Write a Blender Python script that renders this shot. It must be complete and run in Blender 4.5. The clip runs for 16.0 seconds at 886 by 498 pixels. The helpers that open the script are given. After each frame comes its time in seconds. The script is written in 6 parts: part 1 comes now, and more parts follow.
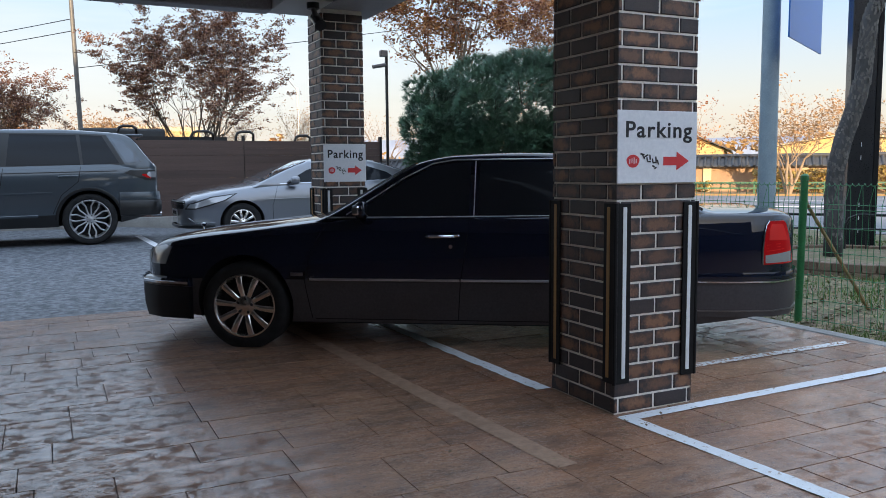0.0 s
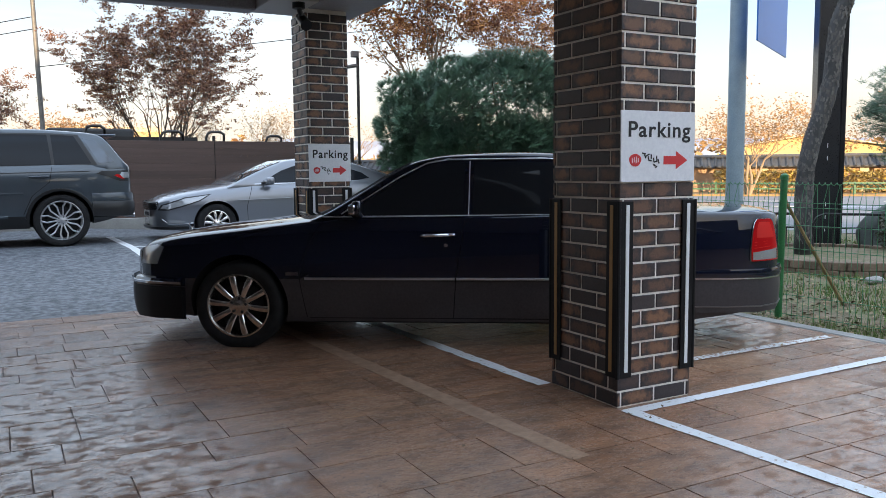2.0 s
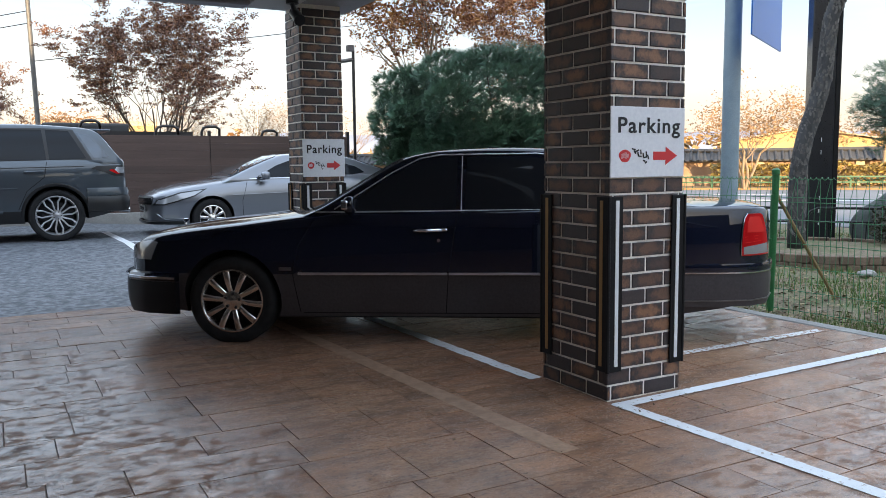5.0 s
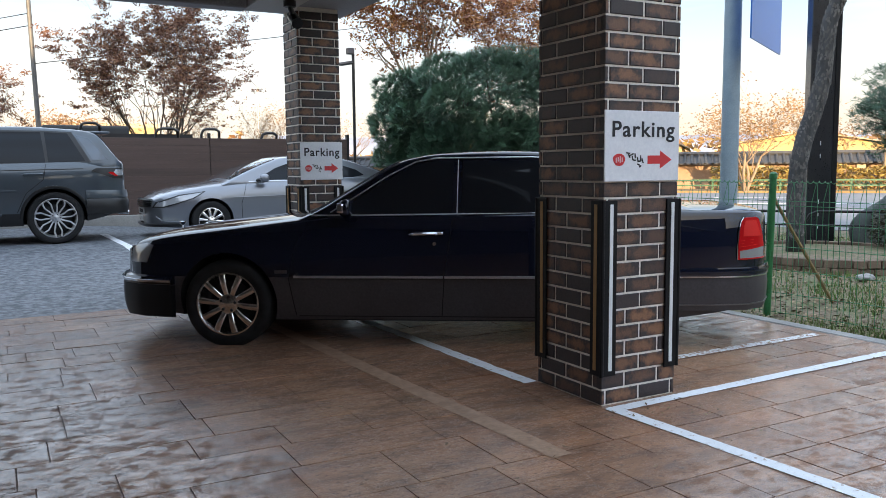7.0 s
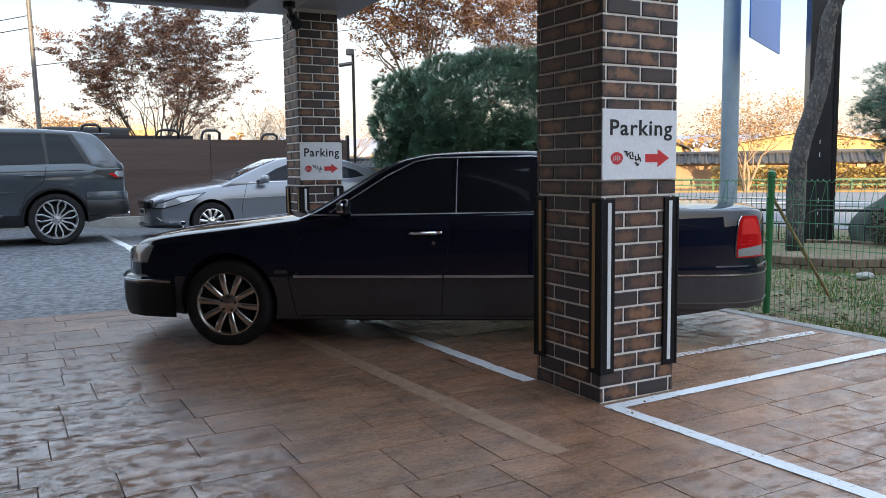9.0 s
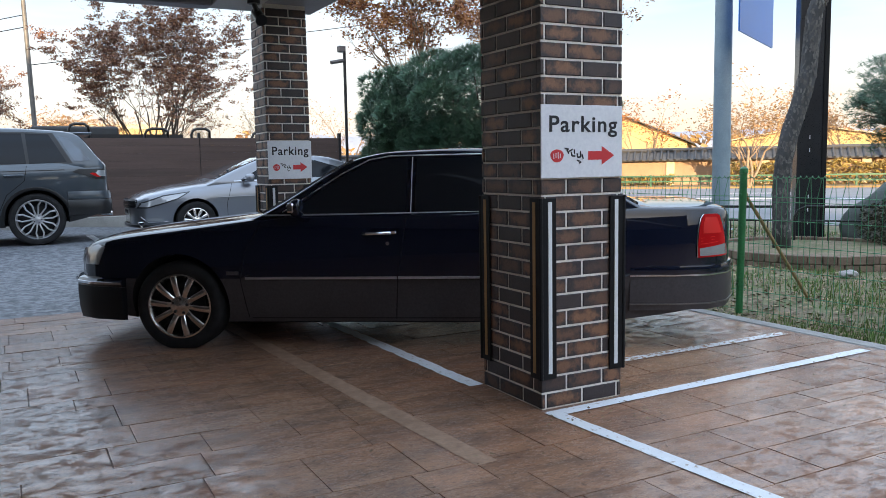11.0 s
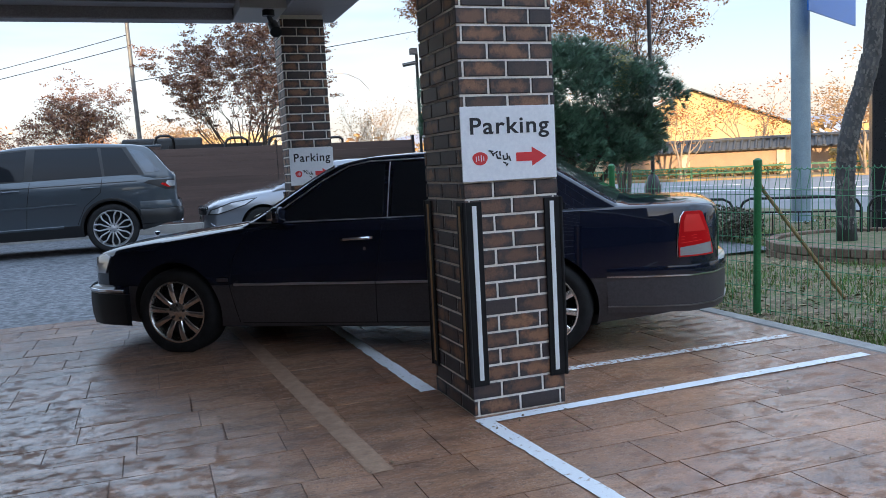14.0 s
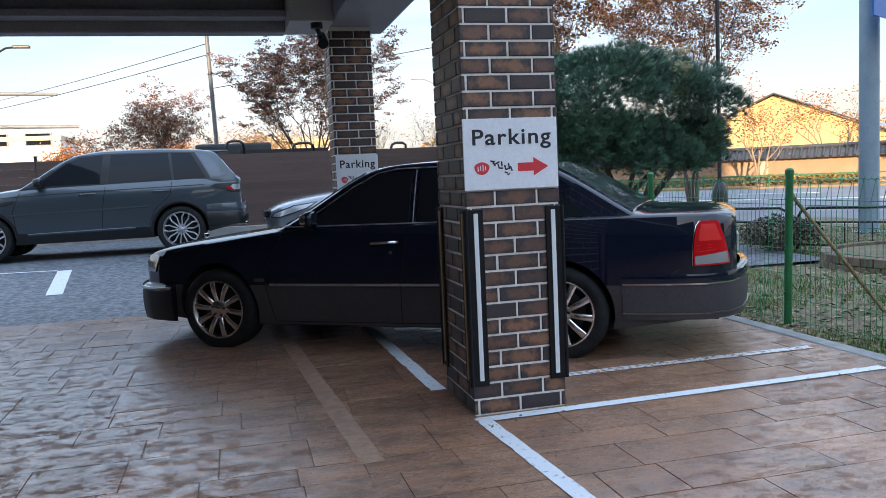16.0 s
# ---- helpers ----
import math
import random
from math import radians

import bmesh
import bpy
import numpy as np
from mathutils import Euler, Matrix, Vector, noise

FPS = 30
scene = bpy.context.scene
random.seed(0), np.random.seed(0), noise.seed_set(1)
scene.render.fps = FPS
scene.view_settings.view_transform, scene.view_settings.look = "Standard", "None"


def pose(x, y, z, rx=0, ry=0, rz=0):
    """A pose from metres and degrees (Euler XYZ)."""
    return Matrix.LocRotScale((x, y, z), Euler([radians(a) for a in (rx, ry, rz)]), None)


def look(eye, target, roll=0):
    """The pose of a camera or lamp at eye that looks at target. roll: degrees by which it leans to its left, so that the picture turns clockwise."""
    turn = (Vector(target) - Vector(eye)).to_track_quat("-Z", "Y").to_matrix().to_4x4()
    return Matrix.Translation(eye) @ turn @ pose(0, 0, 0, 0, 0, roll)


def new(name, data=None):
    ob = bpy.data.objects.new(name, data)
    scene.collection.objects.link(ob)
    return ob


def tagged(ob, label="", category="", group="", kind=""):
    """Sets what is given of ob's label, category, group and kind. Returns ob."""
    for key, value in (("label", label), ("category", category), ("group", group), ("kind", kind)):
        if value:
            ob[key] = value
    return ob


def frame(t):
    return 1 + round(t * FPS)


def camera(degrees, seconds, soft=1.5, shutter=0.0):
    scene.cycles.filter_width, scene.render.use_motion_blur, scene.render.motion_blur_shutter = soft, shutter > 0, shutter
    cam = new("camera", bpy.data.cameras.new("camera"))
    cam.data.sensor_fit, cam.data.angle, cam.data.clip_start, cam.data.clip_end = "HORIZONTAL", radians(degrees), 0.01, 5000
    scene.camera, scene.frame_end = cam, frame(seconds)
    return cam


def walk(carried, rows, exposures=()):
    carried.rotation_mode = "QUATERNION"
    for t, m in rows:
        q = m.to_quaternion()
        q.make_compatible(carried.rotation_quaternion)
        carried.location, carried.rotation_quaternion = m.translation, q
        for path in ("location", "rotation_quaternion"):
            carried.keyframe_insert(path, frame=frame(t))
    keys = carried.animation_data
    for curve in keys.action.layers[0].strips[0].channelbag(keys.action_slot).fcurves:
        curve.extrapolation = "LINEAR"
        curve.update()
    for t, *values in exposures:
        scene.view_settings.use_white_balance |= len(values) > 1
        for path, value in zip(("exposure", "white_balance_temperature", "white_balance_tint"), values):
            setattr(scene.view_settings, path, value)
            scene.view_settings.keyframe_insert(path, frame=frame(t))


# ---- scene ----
cam = camera(57.3, 16.0, soft=0.75)
PATH = [
    (0, (0.273, -0.027, 1.279), (1.144, 1.762, 1.084), -0.5),
    (0.5, (0.154, 0.012, 1.275), (1.088, 1.77, 1.081), -0.5),
    (1, (0.054, 0.035, 1.276), (1.001, 1.786, 1.082), -0.8),
    (1.5, (0.045, 0.033, 1.271), (0.992, 1.783, 1.075), -0.7),
    (2, (0.042, 0.03, 1.269), (0.996, 1.777, 1.076), -0.5),
    (2.5, (0.026, 0.024, 1.265), (0.982, 1.77, 1.071), -0.5),
    (3, (0.021, 0.022, 1.267), (0.979, 1.767, 1.067), -0.6),
    (3.5, (0.041, 0.036, 1.264), (1.003, 1.778, 1.06), -0.5),
    (4, (0.046, 0.022, 1.278), (1.005, 1.764, 1.068), -0.6),
    (6.5, (0.088, -0.023, 1.281), (1.046, 1.721, 1.078), -0.5),
    (7, (0.095, -0.022, 1.285), (1.052, 1.723, 1.083), -0.5),
    (7.5, (0.1, -0.022, 1.282), (1.058, 1.722, 1.083), -0.5),
    (8, (0.091, -0.027, 1.281), (1.045, 1.719, 1.084), -0.7),
    (8.5, (0.083, -0.025, 1.274), (1.04, 1.72, 1.073), -0.7),
    (9, (0.096, -0.044, 1.276), (1.051, 1.702, 1.076), -0.7),
    (11.5, (0.671, -0.143, 1.279), (1.586, 1.622, 1.066), -1.3),
    (12, (0.846, -0.248, 1.28), (1.716, 1.54, 1.065), -1.8),
    (12.5, (0.986, -0.301, 1.27), (1.856, 1.486, 1.049), -2.2),
    (13, (1.14, -0.315, 1.29), (2.001, 1.477, 1.069), -2.4),
    (13.5, (1.283, -0.393, 1.294), (1.993, 1.465, 1.086), -2.9),
    (14, (1.396, -0.472, 1.288), (2.067, 1.401, 1.084), -3.0),
    (14.5, (1.414, -0.549, 1.288), (2.082, 1.325, 1.089), -2.8),
    (15, (1.453, -0.666, 1.303), (2.008, 1.246, 1.112), -3.1),
    (15.5, (1.617, -0.769, 1.298), (2.059, 1.173, 1.111), -3.1),
    (16, (1.698, -0.776, 1.294), (2.19, 1.154, 1.11), -2.6),
]
walk(cam, [(t, look(eye, target, roll)) for t, eye, target, roll in PATH],
     [(0, 1.06, 6300, 10), (0.6, 1.16, 6400, 10), (1.5, 1.30, 6650, 10), (4, 1.38, 6700, 10), (9, 1.40, 6650, 10), (12, 1.32, 6350, 10), (14, 1.24, 6050, 10), (16, 1.24, 6000, 10)])

# ---- light ----
SUN_ELEV, SUN_TURN = 9.0, 200.0   # degrees above the horizon; compass turn the light comes from (0 = +y, clockwise)
world = bpy.data.worlds.new("sky")
scene.world = world
world.use_nodes = True
wn = world.node_tree.nodes
wl = world.node_tree.links
sky = wn.new("ShaderNodeTexSky")
sky.sky_type = "NISHITA"
sky.sun_disc = False
sky.sun_elevation = radians(SUN_ELEV)
sky.sun_rotation = radians(SUN_TURN)
sky.air_density, sky.dust_density, sky.ozone_density = 1.0, 3.5, 1.6
# thin high cloud whitens the sky
wtc = wn.new("ShaderNodeTexCoord")
wmap = wn.new("ShaderNodeMapping")
wmap.inputs["Scale"].default_value = (1.0, 1.0, 7.0)
wnoise = wn.new("ShaderNodeTexNoise")
wnoise.inputs["Scale"].default_value = 2.2
wnoise.inputs["Detail"].default_value = 7
wramp = wn.new("ShaderNodeValToRGB")
wramp.color_ramp.elements[0].position, wramp.color_ramp.elements[1].position = 0.42, 0.66
wmix = wn.new("ShaderNodeMixRGB")
wsep = wn.new("ShaderNodeSeparateXYZ")
wtone = wn.new("ShaderNodeValToRGB")     # haze at the horizon, pale blue above it
wtone.color_ramp.elements[0].position, wtone.color_ramp.elements[0].color = 0.02, (0.62, 0.52, 0.40, 1)
wtone.color_ramp.elements[1].position, wtone.color_ramp.elements[1].color = 0.6, (0.85, 1.12, 1.5, 1)
for at, tone in ((0.08, (0.56, 0.53, 0.48, 1)), (0.18, (0.37, 0.47, 0.57, 1)), (0.34, (0.82, 1.02, 1.3, 1))):
    wtone.color_ramp.elements.new(at).color = tone
wcloud = wn.new("ShaderNodeMixRGB")      # streaks of thin cloud
wcloud.inputs[2].default_value = (0.60, 0.59, 0.58, 1)
wgain = wn.new("ShaderNodeMixRGB")
wgain.blend_type = "MULTIPLY"
wgain.inputs[0].default_value = 1.0
wgain.inputs[2].default_value = (4.35, 4.35, 4.35, 1)
wl.new(wtc.outputs["Generated"], wsep.inputs[0])
wl.new(wsep.outputs["Z"], wtone.inputs[0])
wl.new(wtone.outputs[0], wcloud.inputs[1])
wl.new(wcloud.outputs[0], wgain.inputs[1])
wl.new(wgain.outputs[0], wmix.inputs[2])
wmix.inputs[0].default_value = 0.85
wfac = wn.new("ShaderNodeMath")
wfac.operation = "MULTIPLY"
wfac.inputs[1].default_value = 0.8
wl.new(wtc.outputs["Generated"], wmap.inputs["Vector"])
wl.new(wmap.outputs["Vector"], wnoise.inputs["Vector"])
wl.new(wnoise.outputs["Fac"], wramp.inputs["Fac"])
wl.new(wramp.outputs["Color"], wfac.inputs[0])
wl.new(wfac.outputs[0], wcloud.inputs[0])
wl.new(sky.outputs["Color"], wmix.inputs[1])
wl.new(wmix.outputs[0], wn["Background"].inputs["Color"])
wn["Background"].inputs["Strength"].default_value = 0.19

sun = new("sun", bpy.data.lights.new("sun", "SUN"))
sun.data.energy, sun.data.angle, sun.data.color = 4.5, radians(0.6), (1.0, 0.72, 0.42)
sa = radians(SUN_TURN)
sun.matrix_world = look((0, 0, 30), (-math.sin(sa) * 10, -math.cos(sa) * 10, 30 - 10 * math.tan(radians(SUN_ELEV))))

# ---- materials ----
def mix_rgb(nt, fac, a, b, mode="MIX"):
    n = nt.nodes.new("ShaderNodeMixRGB")
    n.blend_type = mode
    for i, v in ((0, fac), (1, a), (2, b)):
        if isinstance(v, (int, float)):
            n.inputs[i].default_value = v
        elif isinstance(v, tuple):
            n.inputs[i].default_value = (*v, 1)
        else:
            nt.links.new(v, n.inputs[i])
    return n.outputs[0]


def noise_tex(nt, vec, scale, detail=5, rough=0.6, stretch=None):
    if stretch:
        m = nt.nodes.new("ShaderNodeMapping")
        m.inputs["Scale"].default_value = stretch
        nt.links.new(vec, m.inputs["Vector"])
        vec = m.outputs["Vector"]
    n = nt.nodes.new("ShaderNodeTexNoise")
    n.inputs["Scale"].default_value = scale
    n.inputs["Detail"].default_value = detail
    n.inputs["Roughness"].default_value = rough
    nt.links.new(vec, n.inputs["Vector"])
    return n.outputs["Fac"]


def ramp(nt, fac, lo, hi, a=0.0, b=1.0):
    r = nt.nodes.new("ShaderNodeMapRange")
    r.inputs[1].default_value, r.inputs[2].default_value = lo, hi
    r.inputs[3].default_value, r.inputs[4].default_value = a, b
    nt.links.new(fac, r.inputs[0])
    return r.outputs[0]


def surf(name, c1, c2, scale=6.0, rough=(0.5, 0.7), bump=0.1, metal=0.0, fine=60.0, coat=0.0, vary=0.0, coords="position",
         stretch=None, contrast=(0.35, 0.65), bump_scale=None, island=0.0, spec=0.5, trans=0.0, grit=0.35):
    """A surface of two tones in broad patches, with fine grain, relief and uneven gloss."""
    m = bpy.data.materials.new(name)
    m.use_nodes = True
    nt = m.node_tree
    b = nt.nodes["Principled BSDF"]
    if coords == "position":
        vec = nt.nodes.new("ShaderNodeNewGeometry").outputs["Position"]
    else:
        vec = nt.nodes.new("ShaderNodeTexCoord").outputs["Object"]
    broad = ramp(nt, noise_tex(nt, vec, scale, 6, 0.6, stretch), *contrast)
    grain = noise_tex(nt, vec, fine, 3, 0.6, stretch)
    col = mix_rgb(nt, broad, c1, c2)
    col = mix_rgb(nt, grit, col, ramp(nt, grain, 0.3, 0.7, 0.25, 0.75), "OVERLAY")
    if vary:
        oi = nt.nodes.new("ShaderNodeObjectInfo").outputs["Random"]
        h = nt.nodes.new("ShaderNodeHueSaturation")
        nt.links.new(ramp(nt, oi, 0, 1, 1 - vary, 1 + vary), h.inputs["Value"])
        nt.links.new(col, h.inputs["Color"])
        col = h.outputs["Color"]
    if island:
        ri = nt.nodes.new("ShaderNodeNewGeometry").outputs["Random Per Island"]
        h = nt.nodes.new("ShaderNodeHueSaturation")
        nt.links.new(ramp(nt, ri, 0, 1, 1 - island, 1 + island), h.inputs["Value"])
        nt.links.new(ramp(nt, ri, 0, 1, 0.5 - 0.03 * island, 0.5 + 0.03 * island), h.inputs["Hue"])
        nt.links.new(col, h.inputs["Color"])
        col = h.outputs["Color"]
    nt.links.new(col, b.inputs["Base Color"])
    nt.links.new(ramp(nt, grain, 0.3, 0.7, *rough), b.inputs["Roughness"])
    b.inputs["Metallic"].default_value = metal
    b.inputs["Specular IOR Level"].default_value = spec
    if coat:
        b.inputs["Coat Weight"].default_value = coat
        b.inputs["Coat Roughness"].default_value = 0.04
    if trans:
        b.inputs["Transmission Weight"].default_value = trans
    if bump:
        bp = nt.nodes.new("ShaderNodeBump")
        bp.inputs["Strength"].default_value = bump
        bp.inputs["Distance"].default_value = 0.01
        nt.links.new(grain if bump_scale is None else noise_tex(nt, vec, bump_scale, 5, 0.65, stretch), bp.inputs["Height"])
        nt.links.new(bp.outputs["Normal"], b.inputs["Normal"])
    return m


def plain(name, c, rough=0.4, metal=0.0, coat=0.0, spec=0.5, emit=0.0, trans=0.0, alpha=1.0):
    m = bpy.data.materials.new(name)
    m.use_nodes = True
    b = m.node_tree.nodes["Principled BSDF"]
    b.inputs["Base Color"].default_value = (*c, 1)
    b.inputs["Roughness"].default_value = rough
    b.inputs["Metallic"].default_value = metal
    b.inputs["Coat Weight"].default_value = coat
    b.inputs["Coat Roughness"].default_value = 0.03
    b.inputs["Specular IOR Level"].default_value = spec
    b.inputs["Transmission Weight"].default_value = trans
    if emit:
        b.inputs["Emission Color"].default_value = (*c, 1)
        b.inputs["Emission Strength"].default_value = emit
    return m


def brick_material(name, dark, warm):
    """Fired brick: dark edges, a browner middle, specks; each one its own tone."""
    m = bpy.data.materials.new(name)
    m.use_nodes = True
    nt = m.node_tree
    b = nt.nodes["Principled BSDF"]
    pos = nt.nodes.new("ShaderNodeNewGeometry").outputs["Position"]
    gen = nt.nodes.new("ShaderNodeTexCoord").outputs["Generated"]
    oi = nt.nodes.new("ShaderNodeObjectInfo").outputs["Random"]
    # distance from the middle of the brick's face
    mp = nt.nodes.new("ShaderNodeMapping")
    mp.inputs["Location"].default_value = (-0.5, 0.0, -0.5)
    mp.inputs["Scale"].default_value = (1.0, 0.0, 1.0)
    nt.links.new(gen, mp.inputs["Vector"])
    ln = nt.nodes.new("ShaderNodeVectorMath")
    ln.operation = "LENGTH"
    nt.links.new(mp.outputs["Vector"], ln.inputs[0])
    n1 = noise_tex(nt, pos, 22, 5, 0.65)
    ad = nt.nodes.new("ShaderNodeMath")
    nt.links.new(ln.outputs["Value"], ad.inputs[0])
    nt.links.new(ramp(nt, n1, 0.3, 0.7, -0.25, 0.25), ad.inputs[1])
    core = ramp(nt, ad.outputs[0], 0.2, 0.55, 1.0, 0.0)
    amount = nt.nodes.new("ShaderNodeMath")
    amount.operation = "MULTIPLY"
    nt.links.new(core, amount.inputs[0])
    nt.links.new(ramp(nt, oi, 0.15, 0.8, 0.05, 1.0), amount.inputs[1])
    col = mix_rgb(nt, amount.outputs[0], dark, warm)
    grain = noise_tex(nt, pos, 160, 3, 0.6)
    col = mix_rgb(nt, 0.5, col, ramp(nt, grain, 0.3, 0.7, 0.25, 0.75), "OVERLAY")
    spk = ramp(nt, noise_tex(nt, pos, 55, 2, 0.5), 0.72, 0.76)
    col = mix_rgb(nt, spk, col, (0.02, 0.018, 0.02))
    nt.links.new(col, b.inputs["Base Color"])
    b.inputs["Roughness"].default_value = 0.55
    bp = nt.nodes.new("ShaderNodeBump")
    bp.inputs["Strength"].default_value = 0.35
    bp.inputs["Distance"].default_value = 0.004
    nt.links.new(grain, bp.inputs["Height"])
    nt.links.new(bp.outputs["Normal"], b.inputs["Normal"])
    return m


def stamped_concrete(name):
    """Stamped, stained and sealed concrete: brown with dark streaks and dull worn patches, glossy where the sealer
    lasts; the sheen's contrast is partly in the colour.
    """
    m = bpy.data.materials.new(name)
    m.use_nodes = True
    nt = m.node_tree
    b = nt.nodes["Principled BSDF"]
    pos = nt.nodes.new("ShaderNodeNewGeometry").outputs["Position"]
    oi = nt.nodes.new("ShaderNodeObjectInfo").outputs["Random"]
    broad = ramp(nt, noise_tex(nt, pos, 0.8, 5, 0.6), 0.35, 0.65)
    mid = ramp(nt, noise_tex(nt, pos, 4.0, 7, 0.7, (0.6, 1.5, 1)), 0.42, 0.62)
    flake = noise_tex(nt, pos, 8.5, 14, 0.8, (0.9, 1.25, 1))
    worn = ramp(nt, flake, 0.515, 0.54)
    grain = noise_tex(nt, pos, 110, 4, 0.6)
    col = mix_rgb(nt, broad, (0.35, 0.165, 0.091), (0.455, 0.258, 0.155))
    col = mix_rgb(nt, mix_rgb(nt, 1.0, mid, (0.6, 0.6, 0.6), "MULTIPLY"), col, (0.095, 0.062, 0.050))
    # worn patches painted darker so the sheen of the sealed ones stands out
    col = mix_rgb(nt, mix_rgb(nt, 1.0, worn, (0.48, 0.48, 0.48), "MULTIPLY"), col, (0.16, 0.090, 0.060))
    pits = ramp(nt, noise_tex(nt, pos, 38, 9, 0.75, (0.8, 1.3, 1)), 0.54, 0.60, 0.0, 0.6)
    col = mix_rgb(nt, pits, col, (0.075, 0.048, 0.038))
    h = nt.nodes.new("ShaderNodeHueSaturation")
    nt.links.new(ramp(nt, oi, 0, 1, 0.82, 1.18), h.inputs["Value"])
    nt.links.new(col, h.inputs["Color"])
    col = mix_rgb(nt, 0.4, h.outputs["Color"], ramp(nt, grain, 0.3, 0.7, 0.2, 0.8), "OVERLAY")
    nt.links.new(col, b.inputs["Base Color"])
    rg = mix_rgb(nt, worn, (0.22, 0.22, 0.22), (0.65, 0.65, 0.65))
    nt.links.new(rg, b.inputs["Roughness"])
    sp = mix_rgb(nt, worn, (1.0, 1.0, 1.0), (0.3, 0.3, 0.3))
    nt.links.new(sp, b.inputs["Specular IOR Level"])
    nt.links.new(ramp(nt, flake, 0.50, 0.55, 0.35, 0.0), b.inputs["Coat Weight"])   # what is left of the sealer
    b.inputs["Coat Roughness"].default_value = 0.28
    # flaked edges of the sealer, small dents, grain
    bp = nt.nodes.new("ShaderNodeBump")
    bp.inputs["Strength"].default_value = 0.26
    bp.inputs["Distance"].default_value = 0.005
    rel = mix_rgb(nt, 0.4, ramp(nt, flake, 0.44, 0.56), noise_tex(nt, pos, 34.0, 6, 0.7, (0.85, 1.2, 1)))
    nt.links.new(mix_rgb(nt, 0.12, rel, grain), bp.inputs["Height"])
    nt.links.new(bp.outputs["Normal"], b.inputs["Normal"])
    return m


M_STAMP = stamped_concrete("stamped_concrete")
M_JOINT = surf("dark_joint", (0.14, 0.085, 0.058), (0.20, 0.125, 0.088), 8, (0.7, 0.9), 0.1)
M_ASPHALT = surf("asphalt", (0.06, 0.066, 0.078), (0.185, 0.194, 0.21), 13, (0.42, 0.85), 1.0, fine=24, contrast=(0.4, 0.6), grit=1.0, bump_scale=16)
M_LINE = surf("worn_white_paint", (0.74, 0.75, 0.77), (0.40, 0.33, 0.28), 34, (0.5, 0.7), 0.3, fine=120, contrast=(0.61, 0.66))
M_LINE_CHIPPED = surf("chipped_white_paint", (0.72, 0.72, 0.72), (0.34, 0.2, 0.13), 30, (0.5, 0.7), 0.3, fine=120, contrast=(0.52, 0.55))
M_LINE_OLD = surf("faded_paint", (0.41, 0.265, 0.178), (0.29, 0.175, 0.115), 14, (0.5, 0.7), 0.3)
M_MORTAR = surf("mortar", (0.84, 0.79, 0.72), (0.72, 0.67, 0.60), 10, (0.8, 0.95), 0.4)
M_BRICK = brick_material("brown_brick", (0.037, 0.029, 0.031), (0.235, 0.115, 0.062))
M_CONCRETE = surf("concrete", (0.34, 0.33, 0.31), (0.24, 0.23, 0.22), 2.5, (0.75, 0.9), 0.4, fine=80)
M_SOFFIT = surf("painted_steel", (0.34, 0.35, 0.35), (0.42, 0.42, 0.42), 1.5, (0.4, 0.55), 0.05)
M_BEAM = surf("beam_paint", (0.30, 0.30, 0.31), (0.36, 0.36, 0.37), 1.5, (0.45, 0.6), 0.05)
M_PLATE = plain("pale_plate", (0.55, 0.54, 0.5), 0.5)
M_RENDER = surf("wall_plaster", (0.07, 0.06, 0.055), (0.05, 0.043, 0.04), 1.5, (0.8, 0.9), 0.2)
M_BOARD = surf("brown_wpc_board", (0.066, 0.041, 0.034), (0.088, 0.055, 0.045), 2.0, (0.5, 0.65), 0.15, fine=50, stretch=(0.3, 1, 6), vary=0.12)
M_BLACKSTEEL = plain("black_steel", (0.012, 0.012, 0.014), 0.4)
M_RUBBER = surf("black_rubber", (0.008, 0.008, 0.009), (0.013, 0.013, 0.014), 8, (0.5, 0.65), 0.1, spec=0.18)
M_WHITE_STRIPE = plain("white_reflective_strip", (0.72, 0.74, 0.75), 0.4)
M_YELLOW_STRIPE = plain("dull_amber_strip", (0.34, 0.185, 0.06), 0.5)
M_SIGN = surf("white_sign_board", (0.78, 0.79, 0.82), (0.74, 0.75, 0.78), 3, (0.35, 0.45), 0.0)
M_INK = plain("black_ink", (0.012, 0.012, 0.016), 0.5)
M_RED = plain("red_ink", (0.62, 0.035, 0.04), 0.45)
M_GREEN = surf("green_powder_coat", (0.018, 0.13, 0.04), (0.03, 0.17, 0.055), 6, (0.35, 0.5), 0.05, coords="object")
M_WIRE = plain("green_wire", (0.045, 0.20, 0.09), 0.45)
M_WOOD = surf("bare_stick", (0.22, 0.15, 0.07), (0.32, 0.23, 0.11), 8, (0.6, 0.8), 0.3)
M_POLE = surf("pale_blue_grey_pole", (0.22, 0.30, 0.36), (0.27, 0.35, 0.41), 3, (0.4, 0.55), 0.05)
M_BLUE = plain("blue_road_sign", (0.02, 0.14, 0.50), 0.4)
M_EARTH = surf("thin_grass_soil", (0.19, 0.145, 0.098), (0.10, 0.12, 0.045), 2.6, (0.85, 1.0), 0.9, fine=22, grit=0.8)
M_ROAD = surf("road_asphalt", (0.16, 0.165, 0.175), (0.20, 0.205, 0.215), 0.5, (0.7, 0.9), 0.2)
M_BARK = surf("bark", (0.055, 0.042, 0.032), (0.10, 0.08, 0.062), 6, (0.8, 0.95), 0.9, fine=35, stretch=(1, 1, 0.4), coords="object")
M_BARK_PALE = surf("pale_bark", (0.22, 0.16, 0.11), (0.30, 0.23, 0.16), 5, (0.8, 0.95), 0.5, fine=30)
M_LEAF_RED = surf("russet_leaf", (0.25, 0.112, 0.056), (0.13, 0.058, 0.037), 3, (0.5, 0.7), 0, island=0.5)
